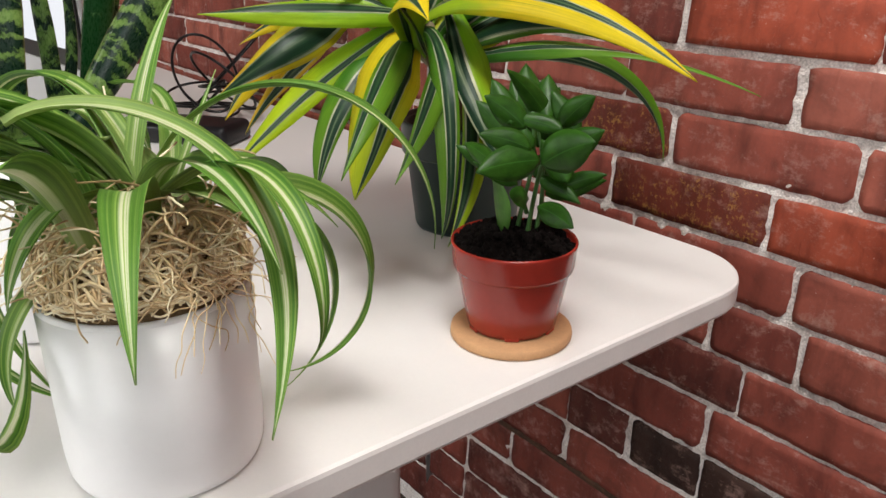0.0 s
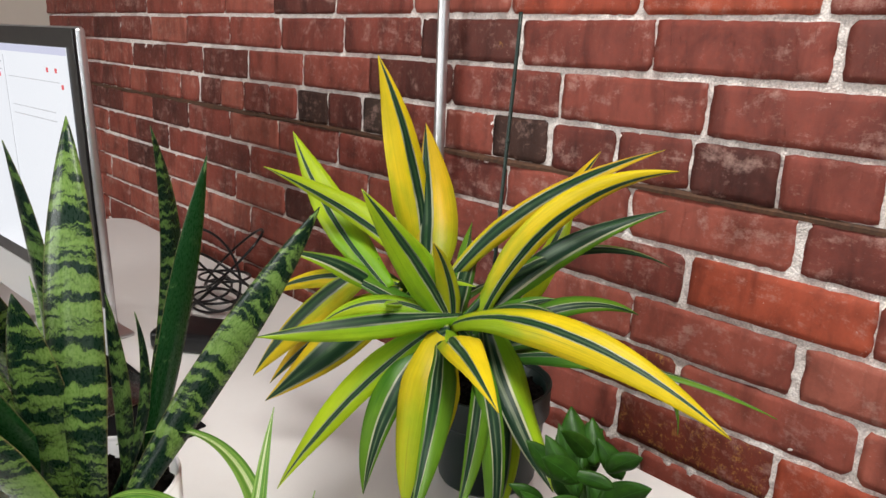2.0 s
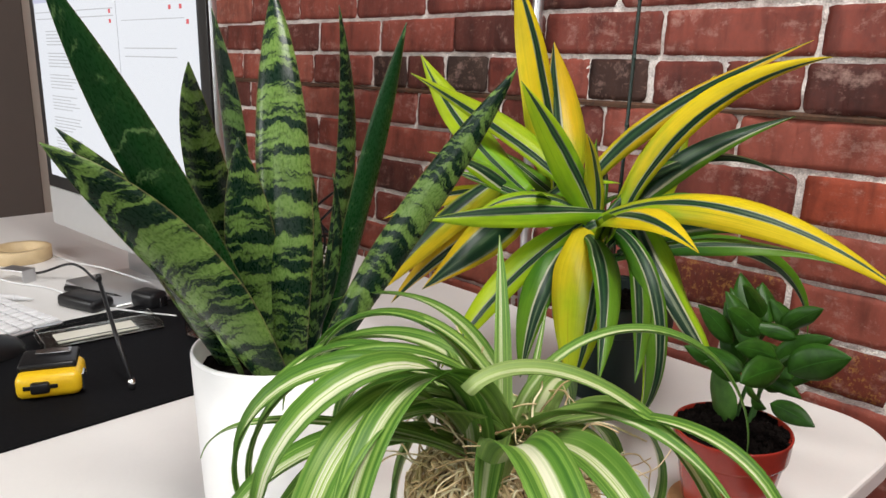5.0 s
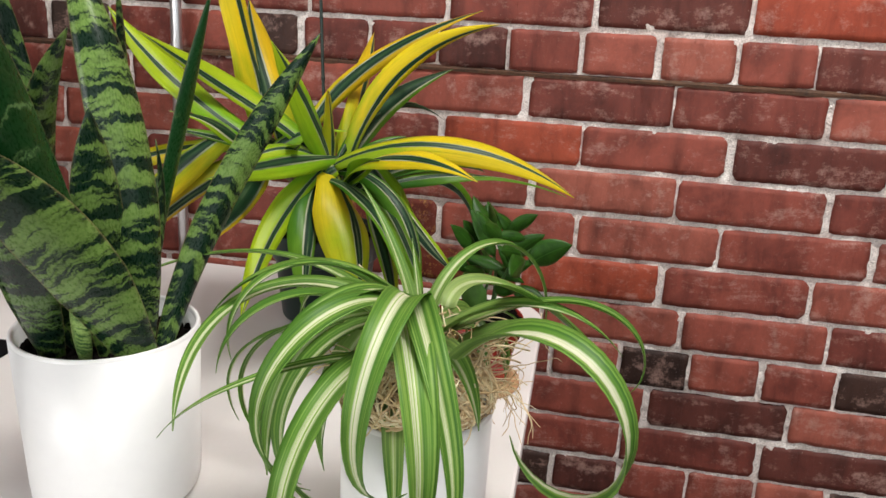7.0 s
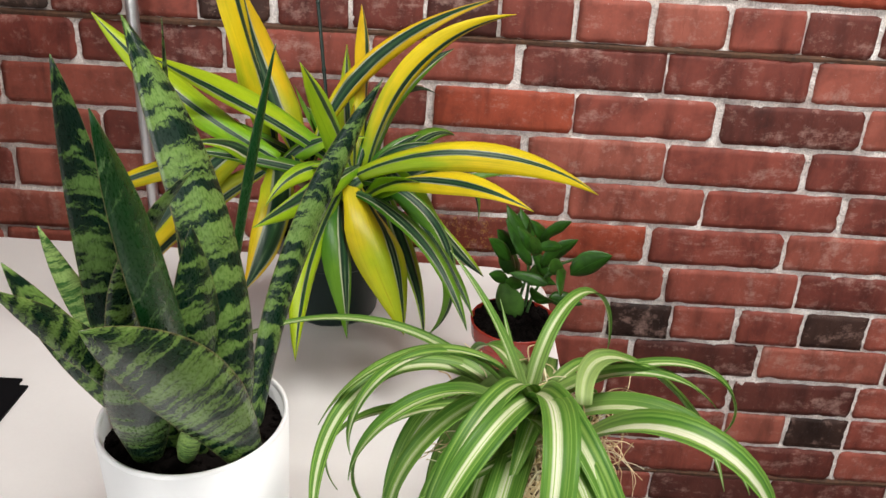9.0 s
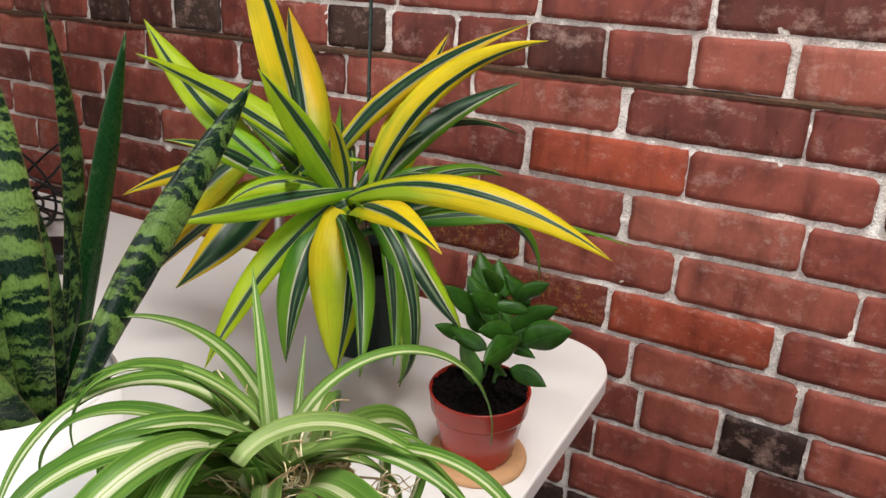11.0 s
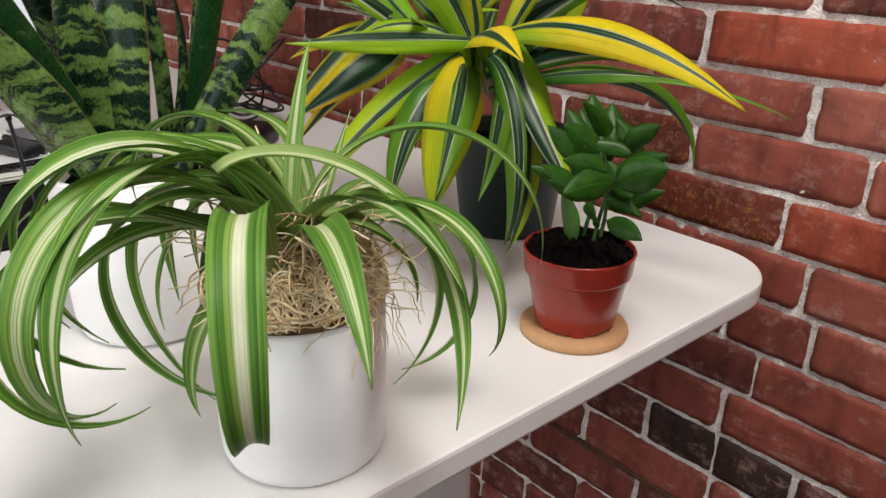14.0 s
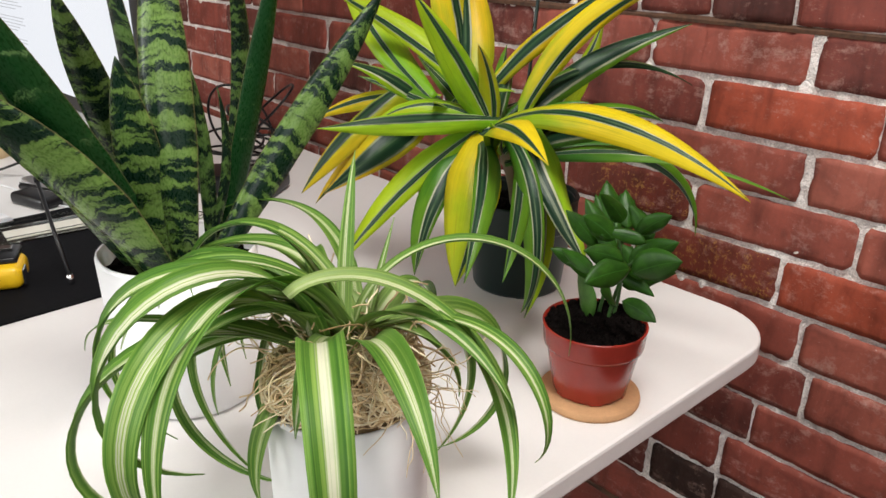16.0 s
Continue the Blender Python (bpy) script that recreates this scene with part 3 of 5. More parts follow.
SNAKE = {
    "band": snake_material("snake_leaf_banded", (0.005, 0.022, 0.011), (0.112, 0.190, 0.044), 0.500, 0.012, 1.45),
    "dark": snake_material("snake_leaf_dark", (0.004, 0.016, 0.009), (0.070, 0.128, 0.032), 0.512, 0.012, 1.3),
    "plain": snake_material("snake_leaf_plain", (0.008, 0.052, 0.012), (0.105, 0.20, 0.070), 0.60, 0.02, 1.6),
    "pale": snake_material("snake_leaf_pale", (0.045, 0.14, 0.03), (0.24, 0.36, 0.11), 0.47, 0.03, 0.4),
}


def finish_streaks(nt, b, col, u, v, seed, through, amount=0.5):
    """Fine veins along a leaf, and a few scars."""
    streak = noise_tex(nt, vec(nt, maths(nt, "MULTIPLY", u, 46.0), maths(nt, "MULTIPLY", v, 5.0), seed), 1.0, 4, 0.65)
    blot = noise_tex(nt, vec(nt, maths(nt, "MULTIPLY", u, 2.0), maths(nt, "MULTIPLY", v, 26.0), seed), 1.0, 4, 0.6)
    col = mix(nt, amount, col, ramp(nt, streak, [(0.3, (0.55, 0.62, 0.5)), (0.5, (1, 1, 1)), (0.7, (1.22, 1.2, 1.12))]), "MULTIPLY")
    col = mix(nt, 0.4, col, ramp(nt, blot, [(0.3, (0.62, 0.68, 0.6)), (0.55, (1, 1, 1))]), "MULTIPLY")
    leaf_shader(nt, b, col, streak, through)


def dracaena_leaf(name, foot, tip, core, white=0.70, rough=0.36):
    """A margin that turns in colour from foot to tip, round one dark streak lined with white, set off its middle."""
    def build(nt, b):
        u, v, r = leaf_uv(nt)
        seed = maths(nt, "MULTIPLY", r, 23.0)
        r2 = maths(nt, "FRACT", maths(nt, "MULTIPLY", r, 7.31))
        wob = noise_tex(nt, vec(nt, maths(nt, "MULTIPLY", u, 1.5), maths(nt, "MULTIPLY", v, 11.0), seed), 1.0, 3)
        at = maths(nt, "ADD", 0.5, maths(nt, "MULTIPLY", maths(nt, "SUBTRACT", r, 0.5), 0.56))
        at = maths(nt, "ADD", at, maths(nt, "MULTIPLY", maths(nt, "SUBTRACT", wob, 0.5), 0.12))
        off = maths(nt, "SUBTRACT", u, at)
        half = maths(nt, "MULTIPLY", core, maths(nt, "ADD", 0.5, maths(nt, "MULTIPLY", r2, 1.2)))
        q = maths(nt, "DIVIDE", maths(nt, "ABSOLUTE", off), half)
        ragged = noise_tex(nt, vec(nt, maths(nt, "MULTIPLY", u, 30.0), maths(nt, "MULTIPLY", v, 4.0), seed), 1.0, 2)
        q = maths(nt, "MULTIPLY", maths(nt, "ADD", q, maths(nt, "MULTIPLY", maths(nt, "SUBTRACT", ragged, 0.5), 0.5)), 0.5, True)
        wl = maths(nt, "MULTIPLY", white, ramp(nt, wob, [(0.35, (0.2,) * 3), (0.6, (1, 1, 1))]))
        inner = ramp(nt, q, [(0.0, (0.030, 0.085, 0.030)), (0.2, (0.010, 0.038, 0.018)), (0.42, (0.012, 0.046, 0.020))])
        inner = mix(nt, maths(nt, "MULTIPLY", wl, ramp(nt, q, [(0.36, (0, 0, 0)), (0.42, (1, 1, 1)), (0.49, (1, 1, 1)), (0.52, (0, 0, 0))])), inner, (0.60, 0.62, 0.42))
        inner = mix(nt, maths(nt, "MULTIPLY", maths(nt, "SUBTRACT", wl, 0.62, True), ramp(nt, q, [(0.03, (1, 1, 1)), (0.12, (0, 0, 0))])), inner, (0.50, 0.55, 0.36))
        turn = maths(nt, "ADD", maths(nt, "MULTIPLY", v, 6.0), maths(nt, "MULTIPLY", maths(nt, "SUBTRACT", wob, 0.5), 1.6), True)
        margin = mix(nt, ramp(nt, turn, [(0.25, (0, 0, 0)), (0.85, (1, 1, 1))]), foot, tip)
        thin = noise_tex(nt, vec(nt, maths(nt, "MULTIPLY", u, 16.0), maths(nt, "MULTIPLY", v, 2.5), seed), 1.0, 2)
        margin = mix(nt, ramp(nt, thin, [(0.64, (0, 0, 0)), (0.72, (0.45,) * 3)]), margin, tuple(0.45 * c for c in foot))
        col = mix(nt, ramp(nt, q, [(0.49, (0, 0, 0)), (0.53, (1, 1, 1))]), inner, margin)
        finish_streaks(nt, b, col, u, v, seed, 0.20, 0.4)
    return material(name, build, rough, 0, 0.26)


DRAC = {
    "yellow": dracaena_leaf("dracaena_leaf_yellow", (0.30, 0.44, 0.014), (0.74, 0.57, 0.012), 0.185),
    "orange": dracaena_leaf("dracaena_leaf_amber", (0.38, 0.42, 0.014), (0.70, 0.47, 0.014), 0.215),
    "gold": dracaena_leaf("dracaena_leaf_gold", (0.62, 0.50, 0.014), (0.40, 0.50, 0.014), 0.085, 1.0),
    "lime": dracaena_leaf("dracaena_leaf_lime", (0.17, 0.38, 0.012), (0.40, 0.54, 0.014), 0.125, 0.8),
    "limewhite": dracaena_leaf("dracaena_leaf_pale", (0.18, 0.40, 0.012), (0.34, 0.53, 0.016), 0.17, 1.0),
    "green": dracaena_leaf("dracaena_leaf_green", (0.040, 0.15, 0.012), (0.11, 0.25, 0.014), 0.26, 0.8),
}


def spider_leaf(name, margin, pale, rough=0.40):
    """Green margins round a cream middle that breaks into pale green lines."""
    def build(nt, b):
        u, v, r = leaf_uv(nt)
        seed = maths(nt, "MULTIPLY", r, 41.0)
        wob = noise_tex(nt, vec(nt, maths(nt, "MULTIPLY", u, 1.0), maths(nt, "MULTIPLY", v, 6.0), seed), 1.0, 2)
        uu = maths(nt, "ADD", u, maths(nt, "MULTIPLY", maths(nt, "SUBTRACT", wob, 0.5), 0.06))
        uu = maths(nt, "ADD", uu, maths(nt, "MULTIPLY", maths(nt, "SUBTRACT", r, 0.5), 0.22))
        lines = noise_tex(nt, vec(nt, maths(nt, "MULTIPLY", uu, 11.0), maths(nt, "MULTIPLY", v, 0.7), seed), 1.0, 3, 0.6)
        d = maths(nt, "ABSOLUTE", maths(nt, "SUBTRACT", uu, 0.5))
        d = maths(nt, "ADD", d, maths(nt, "MULTIPLY", maths(nt, "SUBTRACT", lines, 0.5), 0.20))
        middle = ramp(nt, d, [(margin - 0.03, (1, 1, 1)), (margin + 0.015, (0, 0, 0))])
        green = ramp(nt, lines, [(0.35, (0.070, 0.195, 0.028)), (0.5, (0.145, 0.320, 0.046)), (0.62, (0.33, 0.52, 0.11))])
        cream = ramp(nt, lines, [(0.34, (0.22, 0.43, 0.06)), (0.43, (0.44, 0.60, 0.16)), (0.50, pale), (0.60, pale), (0.66, (0.32, 0.52, 0.09))])
        col = mix(nt, middle, green, cream)
        col = mix(nt, ramp(nt, v, [(0.0, (0.75,) * 3), (0.10, (0, 0, 0))]), col, (0.50, 0.62, 0.24))
        finish_streaks(nt, b, col, u, v, seed, 0.36, 0.3)
    return material(name, build, rough, 0, 0.30)


SPIDER = {"s": spider_leaf("spider_leaf", 0.115, (0.80, 0.83, 0.58)), "w": spider_leaf("spider_leaf_broad", 0.140, (0.84, 0.85, 0.66))}


def zz_leaf(name, dark, light, sheen):
    def build(nt, b):
        zz_build(nt, b, dark, light, sheen)
    return material(name, build, 0.38, 0, 0.22)


def zz_build(nt, b, dark, light, sheen):
    u, v, r = leaf_uv(nt)
    n = noise_tex(nt, vec(nt, maths(nt, "MULTIPLY", u, 3.0), maths(nt, "MULTIPLY", v, 90.0), maths(nt, "MULTIPLY", r, 9.0)), 1.0, 3)
    col = ramp(nt, n, [(0.3, dark), (0.7, light)])
    col = mix(nt, ramp(nt, maths(nt, "ABSOLUTE", maths(nt, "SUBTRACT", u, 0.5)), [(0.0, (0.5,) * 3), (0.025, (0, 0, 0))]), col, (0.06, 0.18, 0.03))
    leaf_shader(nt, b, col, n, sheen)


ZZ = zz_leaf("glossy_leaf_green", (0.012, 0.046, 0.004), (0.028, 0.096, 0.008), 0.08)
ZZ_PALE = zz_leaf("glossy_leaf_pale", (0.045, 0.12, 0.02), (0.075, 0.18, 0.03), 0.12)
STEM_GREEN = plain("stem_green", (0.05, 0.13, 0.03), 0.5, 0, 0.25, 80)
STEM_CANE = plain("cane_brown", (0.16, 0.13, 0.07), 0.75, 0, 0.3, 70, 0.5)

PROFILE = {
    "sword": lambda s: (0.42 + 0.58 * min(1, s / 0.38) ** 0.8) * (1 - max(0.0, (s - 0.50) / 0.50) ** 2.1) ** 0.9,
    "lance": lambda s: (0.40 + 0.60 * min(1, s / 0.35)) * (1 - max(0.0, (s - 0.45) / 0.55) ** 1.7) ** 0.95,
    "strap": lambda s: (0.62 + 0.38 * min(1, s / 0.25)) * (1 - max(0.0, (s - 0.30) / 0.70) ** 2.2),
    "ovate": lambda s: max(0.0, s) ** 0.60 * max(0.0, 1 - s) ** 0.90 / 0.366,
}


def leaf(plant, base, az, turn, rise, end, length, ease, width, mat, shape, fold=0.2, thick=0.0012, face=None, twist=0.0, rows=26, seed=0, upward=0.25, wave=1.0):
    """One leaf from its foot: it sets out at heading az and slope rise (degrees), and bends by turn and to the slope end
    along its length. face: the heading that its upper side looks to."""
    rnd = random.Random(seed)
    w, across = PROFILE[shape], 6
    pts, dirs = [Vector(base)], []
    for i in range(rows):
        s = (i + 0.5) / rows
        el, a = radians(rise + (end - rise) * s ** ease), radians(az + turn * s)
        d = Vector((math.cos(el) * math.cos(a), math.cos(el) * math.sin(a), math.sin(el)))
        dirs.append((d, a))
        pts.append(pts[-1] + d * (length / rows))
    bm = bmesh.new()
    uv = bm.loops.layers.uv.new("UVMap")
    rip, ph = wave * rnd.uniform(0.03, 0.07), rnd.uniform(0, 6)
    sway = wave * rnd.uniform(-7, 7)
    top, low, tex = [], [], {}
    for i, p in enumerate(pts):
        d, a = dirs[min(i, rows - 1)]
        s = i / rows
        side = Vector((-math.sin(a), math.cos(a), 0))
        if face is not None:
            want = Vector((math.cos(radians(face)), math.sin(radians(face)), upward))
            side = (want - d * want.dot(d)).normalized().cross(d) * -1
        tw = radians(twist * s + sway * math.sin(5 * s + ph))
        nrm = d.cross(side).normalized()
        side, nrm = side * math.cos(tw) + nrm * math.sin(tw), nrm * math.cos(tw) - side * math.sin(tw)
        half = max(0.0004, 0.5 * width * w(s))
        th = thick * (1 - 0.75 * s)
        ra, rb = [], []
        for k in range(across + 1):
            c = 2 * k / across - 1
            lift = fold * half * (abs(c) ** 1.5) + rip * half * abs(c) * math.sin(9 * s + ph + 2 * c)
            q = p + side * (half * c) + nrm * lift
            edge = 1 - abs(c) ** 3
            ra.append(bm.verts.new(q + nrm * th * 0.5 * edge))
            rb.append(bm.verts.new(q - nrm * (th * 0.5 * edge + 0.0002)))
            tex[ra[-1]] = tex[rb[-1]] = (k / across, s * length)
        top.append(ra)
        low.append(rb)
    faces = []
    for i in range(rows):
        for k in range(across):
            faces.append((top[i][k], top[i][k + 1], top[i + 1][k + 1], top[i + 1][k]))
            faces.append((low[i][k], low[i + 1][k], low[i + 1][k + 1], low[i][k + 1]))
        faces.append((top[i][0], top[i + 1][0], low[i + 1][0], low[i][0]))
        faces.append((top[i][across], low[i][across], low[i + 1][across], top[i + 1][across]))
    for k in range(across):
        faces.append((top[0][k], low[0][k], low[0][k + 1], top[0][k + 1]))
        faces.append((top[rows][k], top[rows][k + 1], low[rows][k + 1], low[rows][k]))
    for f in faces:
        g = bm.faces.new(f)
        for loop in g.loops:
            loop[uv].uv = tex[loop.vert]
    return part("leaf", bm, mat, plant, smooth=True)


def sword(plant, x, y, z, az, turn, rise, end, length, ease, width, kind, face):
    leaf(plant, (x, y, z), az, turn, rise, end, length, ease, width, SNAKE[kind], "sword", 0.30, 0.0028, face, seed=round(length * 1e4))


def lance(plant, x, y, z, az, turn, rise, end, length, ease, width, kind, face=-38, upward=0.7, twist=0.0):
    leaf(plant, (x, y, z), az, turn, rise, end, length, ease, width, DRAC[kind], "lance", 0.36, 0.0011, face, twist, 30, seed=round(length * 1e4), upward=upward, wave=3.0)


def strap(plant, x, y, z, az, turn, rise, end, length, ease, width, kind, twist=0.0):
    leaf(plant, (x, y, z), az, turn, rise, end, length, ease, 0.97 * width, SPIDER[kind], "strap", 0.42, 0.0010, None, twist, 34, seed=round(length * 1e4), wave=2.0)


def oval(plant, x, y, z, az, rise, length, width):
    leaf(plant, (x, y, z), az, 0, rise + 8, rise - 12, length, 1, width, ZZ, "ovate", 0.30, 0.0012, -42, 0, 12, seed=round(length * 1e4), upward=0.35)


snake_plant = thing("snake_plant", (0, 0, 0), 0, "tall snake plant with dark green banded upright leaves", "plant")
sword(snake_plant, -0.0748, 0.2397, 0.8639, -93.4, -16.2, 62.9, 43.7, 0.2611, 1.17, 0.05, "band", -62)
sword(snake_plant, -0.126, 0.2611, 0.8654, -64.6, -26.2, 56.2, 66.3, 0.3609, 0.97, 0.036, "plain", -25)
sword(snake_plant, -0.126, 0.2578, 0.8644, -105.2, 0.9, 63.7, 47.6, 0.2592, 1.02, 0.026, "band", -30)
sword(snake_plant, -0.1655, 0.2606, 0.8674, -73.4, 50.3, 83.9, 45.6, 0.2906, 0.96, 0.033, "band", -30)
sword(snake_plant, -0.1796, 0.2602, 0.8657, -99.7, -8.9, 93.1, 82.4, 0.3003, 1.12, 0.03, "dark", 285)
sword(snake_plant, -0.1040, 0.2440, 0.8634, -72, 0.8, 82, 86, 0.2080, 1, 0.041, "band", -36)
sword(snake_plant, -0.0921, 0.2568, 0.8643, 149.7, 2.3, 104.6, 55.2, 0.3367, 0.84, 0.043, "band", -42)
sword(snake_plant, -0.1194, 0.2873, 0.8634, 116.4, -4.5, 46.7, 106.5, 0.3317, 1, 0.022, "dark", 5)
sword(snake_plant, -0.1234, 0.3089, 0.8637, 51.4, -9.3, 75.6, 75.6, 0.302, 1, 0.023, "plain", -5)
sword(snake_plant, -0.079, 0.268, 0.8674, 89.1, -57.1, 54.5, 56.4, 0.3096, 0.95, 0.03, "band", -38)
sword(snake_plant, -0.1096, 0.2886, 0.8644, 29, -0.5, 83, 96, 0.189, 0.99, 0.014, "dark", -25)
sword(snake_plant, -0.1182, 0.2738, 0.8647, 56.8, 0, 55.2, 100, 0.1803, 1.03, 0.009, "dark", -25)
sword(snake_plant, -0.1248, 0.2339, 0.8626, -58, 1.6, 55.8, 55.7, 0.1018, 1, 0.016, "pale", -80)
sword(snake_plant, -0.123, 0.2479, 0.8633, -148, 0, 55, 70, 0.211, 1, 0.029, "band", -70)
sword(snake_plant, -0.1322, 0.2644, 0.864, 180.3, 0.7, 53.3, 75.5, 0.2005, 1, 0.022, "pale", -80)
sword(snake_plant, -0.1497, 0.2316, 0.8638, -64.6, -9.5, 54.8, 62, 0.2034, 1, 0.036, "dark", -70)


dracaena = thing("lemon_lime_dracaena", (0, 0, 0), 0, "bushy dracaena with yellow, lime and dark green striped leaves", "plant")
lance(dracaena, -0.1452, 0.6423, 0.9746, 165.3, 64.7, 80.39, 72.86, 0.2540, 1.097, 0.044, "yellow", -40, 0.15, 0)
lance(dracaena, -0.1057, 0.6078, 0.9753, 108.3, 70.17, 41.6, 77.08, 0.2049, 1.097, 0.046, "orange", -45, 0.15, 0)
lance(dracaena, -0.04393, 0.6149, 0.9558, 167.6, 89.29, 41.67, 23.63, 0.2869, 1.104, 0.03, "lime", -45, 0.7, 0)
lance(dracaena, -0.1242, 0.5783, 0.9881, -177, -8.994, 31.33, 44.95, 0.2351, 1.15, 0.04, "lime", -40, 0.5, 0)
lance(dracaena, -0.0435, 0.5999, 0.9531, -109.5, -15.26, 61.55, 56.5, 0.1803, 1.104, 0.034, "lime", -35, 0.4, 0)
lance(dracaena, -0.04152, 0.6014, 0.9525, 167.1, -2.281, 20.26, 15.25, 0.2096, 1.103, 0.022, "green", -45, 0.7, 0)
lance(dracaena, -0.03967, 0.6061, 0.9739, -101.3, -18.25, 5.309, -1.745, 0.2057, 1.092, 0.026, "limewhite", -45, 0.7, 0)
lance(dracaena, -0.1496, 0.5854, 1.008, -156.2, 10.44, -34.29, -53.37, 0.2327, 0.983, 0.036, "yellow", -45, 0.7, 0)
lance(dracaena, -0.1318, 0.5947, 0.9781, -161.1, 0.4877, -25.37, -55.15, 0.2443, 1.098, 0.03, "orange", -45, 0.7, 0)
lance(dracaena, -0.1304, 0.5922, 0.9848, -64.9, -50.91, -13.49, -38.66, 0.1863, 1.076, 0.042, "orange", -60, 0.5, 0)
lance(dracaena, -0.1322, 0.5964, 0.9856, -176.8, 14.69, -2.215, -29.68, 0.235, 1.068, 0.024, "yellow", -45, 0.7, 0)
lance(dracaena, -0.04442, 0.5954, 0.9764, -118.1, 37.82, -27.66, -42.26, 0.2338, 1.057, 0.03, "lime", -45, 0.7, 0)
lance(dracaena, -0.05953, 0.6043, 0.9575, -90.61, 28.43, -13.15, -80.22, 0.1946, 1.131, 0.034, "green", -45, 0.7, 0)
lance(dracaena, -0.03588, 0.5839, 0.9662, -155.9, -35.3, -28.87, -84.33, 0.1422, 1.056, 0.034, "yellow", -45, 0.7, 0)
lance(dracaena, -0.04835, 0.5946, 0.9668, -59.36, 3.699, -25.6, -63.48, 0.1918, 1.066, 0.058, "gold", -50, 0.5, 0)
lance(dracaena, -0.01375, 0.6109, 0.9838, -19.75, 11.26, -41, -49.21, 0.1779, 1.077, 0.036, "limewhite", -45, 0.8, 0)
lance(dracaena, -0.03582, 0.5879, 0.942, -45.91, 23.4, 41.43, -22.67, 0.2359, 1.214, 0.034, "yellow", -50, 0.9, 0)
lance(dracaena, -0.04514, 0.5935, 0.9655, -5.046, 26.73, 36.17, -35.09, 0.3052, 0.7891, 0.036, "yellow", -52, 0.86, 0)
lance(dracaena, -0.09681, 0.6166, 0.9674, 72.31, -86.04, 55.56, 18.25, 0.3105, 0.9634, 0.024, "orange", -50, 0.3, -25)
lance(dracaena, -0.03704, 0.6201, 0.9553, 60.94, -57.01, 73.62, 9.064, 0.276, 1.114, 0.028, "yellow", -50, 0.4, 25)
lance(dracaena, -0.03662, 0.6048, 0.9519, 103.9, -3.866, -8.029, 59.78, 0.2753, 1.041, 0.036, "lime", -45, 0.3, 0)
lance(dracaena, -0.03862, 0.6066, 0.9551, 93.81, 6.184, 42.51, 20.45, 0.2966, 1.109, 0.026, "orange", -60, 0.3, 0)
lance(dracaena, -0.03278, 0.6082, 0.9549, 92.13, -52.38, 38.01, 16.31, 0.2516, 1.116, 0.028, "green", -50, 0.8, 0)
lance(dracaena, -0.0251, 0.6348, 0.9594, 1.65, -88.77, -65.34, -52.32, 0.2104, 1.113, 0.026, "limewhite", -45, 0.7, 0)
lance(dracaena, -0.05151, 0.5853, 0.9549, -33.43, -31.04, 4.934, -48.63, 0.2336, 1.118, 0.026, "green", -45, 0.7, 0)
lance(dracaena, -0.0381, 0.5985, 0.9604, -27.6, 0.6, 12.8, -131.2, 0.2566, 0.98, 0.024, "green", -65, 0.39, 1)
lance(dracaena, -0.044, 0.6026, 0.9639, 78.6, -14, 46.8, -31.1, 0.285, 0.95, 0.014, "green", -50, 1.05, -11)
lance(dracaena, -0.0248, 0.6099, 0.9405, 54.7, 6.7, 43.5, -30.5, 0.1864, 1.19, 0.024, "green", -64, 0.7, 4)
lance(dracaena, -0.0314, 0.6035, 0.9281, 27.5, -0.3, 19, -24, 0.2981, 1.16, 0.02, "green", -23, 1, -26)
lance(dracaena, -0.0254, 0.6074, 0.9282, 48.1, 13.4, 18.2, -88.2, 0.2817, 1.59, 0.018, "green", -62, 0.5, 44)
lance(dracaena, -0.0247, 0.6183, 0.9607, -37.2, -27.7, -15.7, -36.3, 0.2124, 0.98, 0.022, "green", -30, 0.61, 26)
lance(dracaena, -0.0244, 0.6086, 0.9327, 26.4, -2.1, 41.3, -29, 0.1788, 1.16, 0.022, "green", -47, 1.02, 54)
lance(dracaena, -0.0454, 0.5966, 0.9539, 99.3, -1.4, 87.8, 124.9, 0.1105, 1, 0.0233, "orange", -25, 0.3, -5)
lance(dracaena, -0.0379, 0.6021, 0.9509, 199, -0.8, 26.9, 5.1, 0.196, 1, 0.02, "green", -39, 0.67, 5)
lance(dracaena, -0.044, 0.6006, 0.9491, 132.1, -4.4, 34.7, 30.2, 0.1631, 1, 0.022, "green", -41, 1.07, 51)

# young leaves in the hearts of the two crowns
heart = random.Random(5)
for k in range(12):
    cx, cy, cz = (-0.040, 0.606, 0.945) if k < 6 else (-0.128, 0.606, 0.955)
    lance(dracaena, cx + heart.uniform(-0.010, 0.010), cy + heart.uniform(-0.010, 0.010), cz + heart.uniform(-0.008, 0.008), 60 * k + heart.uniform(-15, 15), heart.uniform(-30, 30),
          heart.uniform(20, 60), heart.uniform(-40, 20), heart.uniform(0.10, 0.17), heart.uniform(0.9, 1.2), heart.uniform(0.019, 0.026), heart.choice(("lime", "green", "limewhite", "green")), -38 + heart.uniform(-30, 30), heart.uniform(0.5, 1.1), heart.uniform(-30, 30))
part("cane", tube(spline([(-0.084, 0.688, TZ + 0.09), (-0.075, 0.668, TZ + 0.14), (-0.050, 0.625, TZ + 0.19), (-0.038, 0.604, TZ + 0.225)], 8), 0.0085, 10, None, 0.8), STEM_CANE, dracaena, "short brown cane", True)
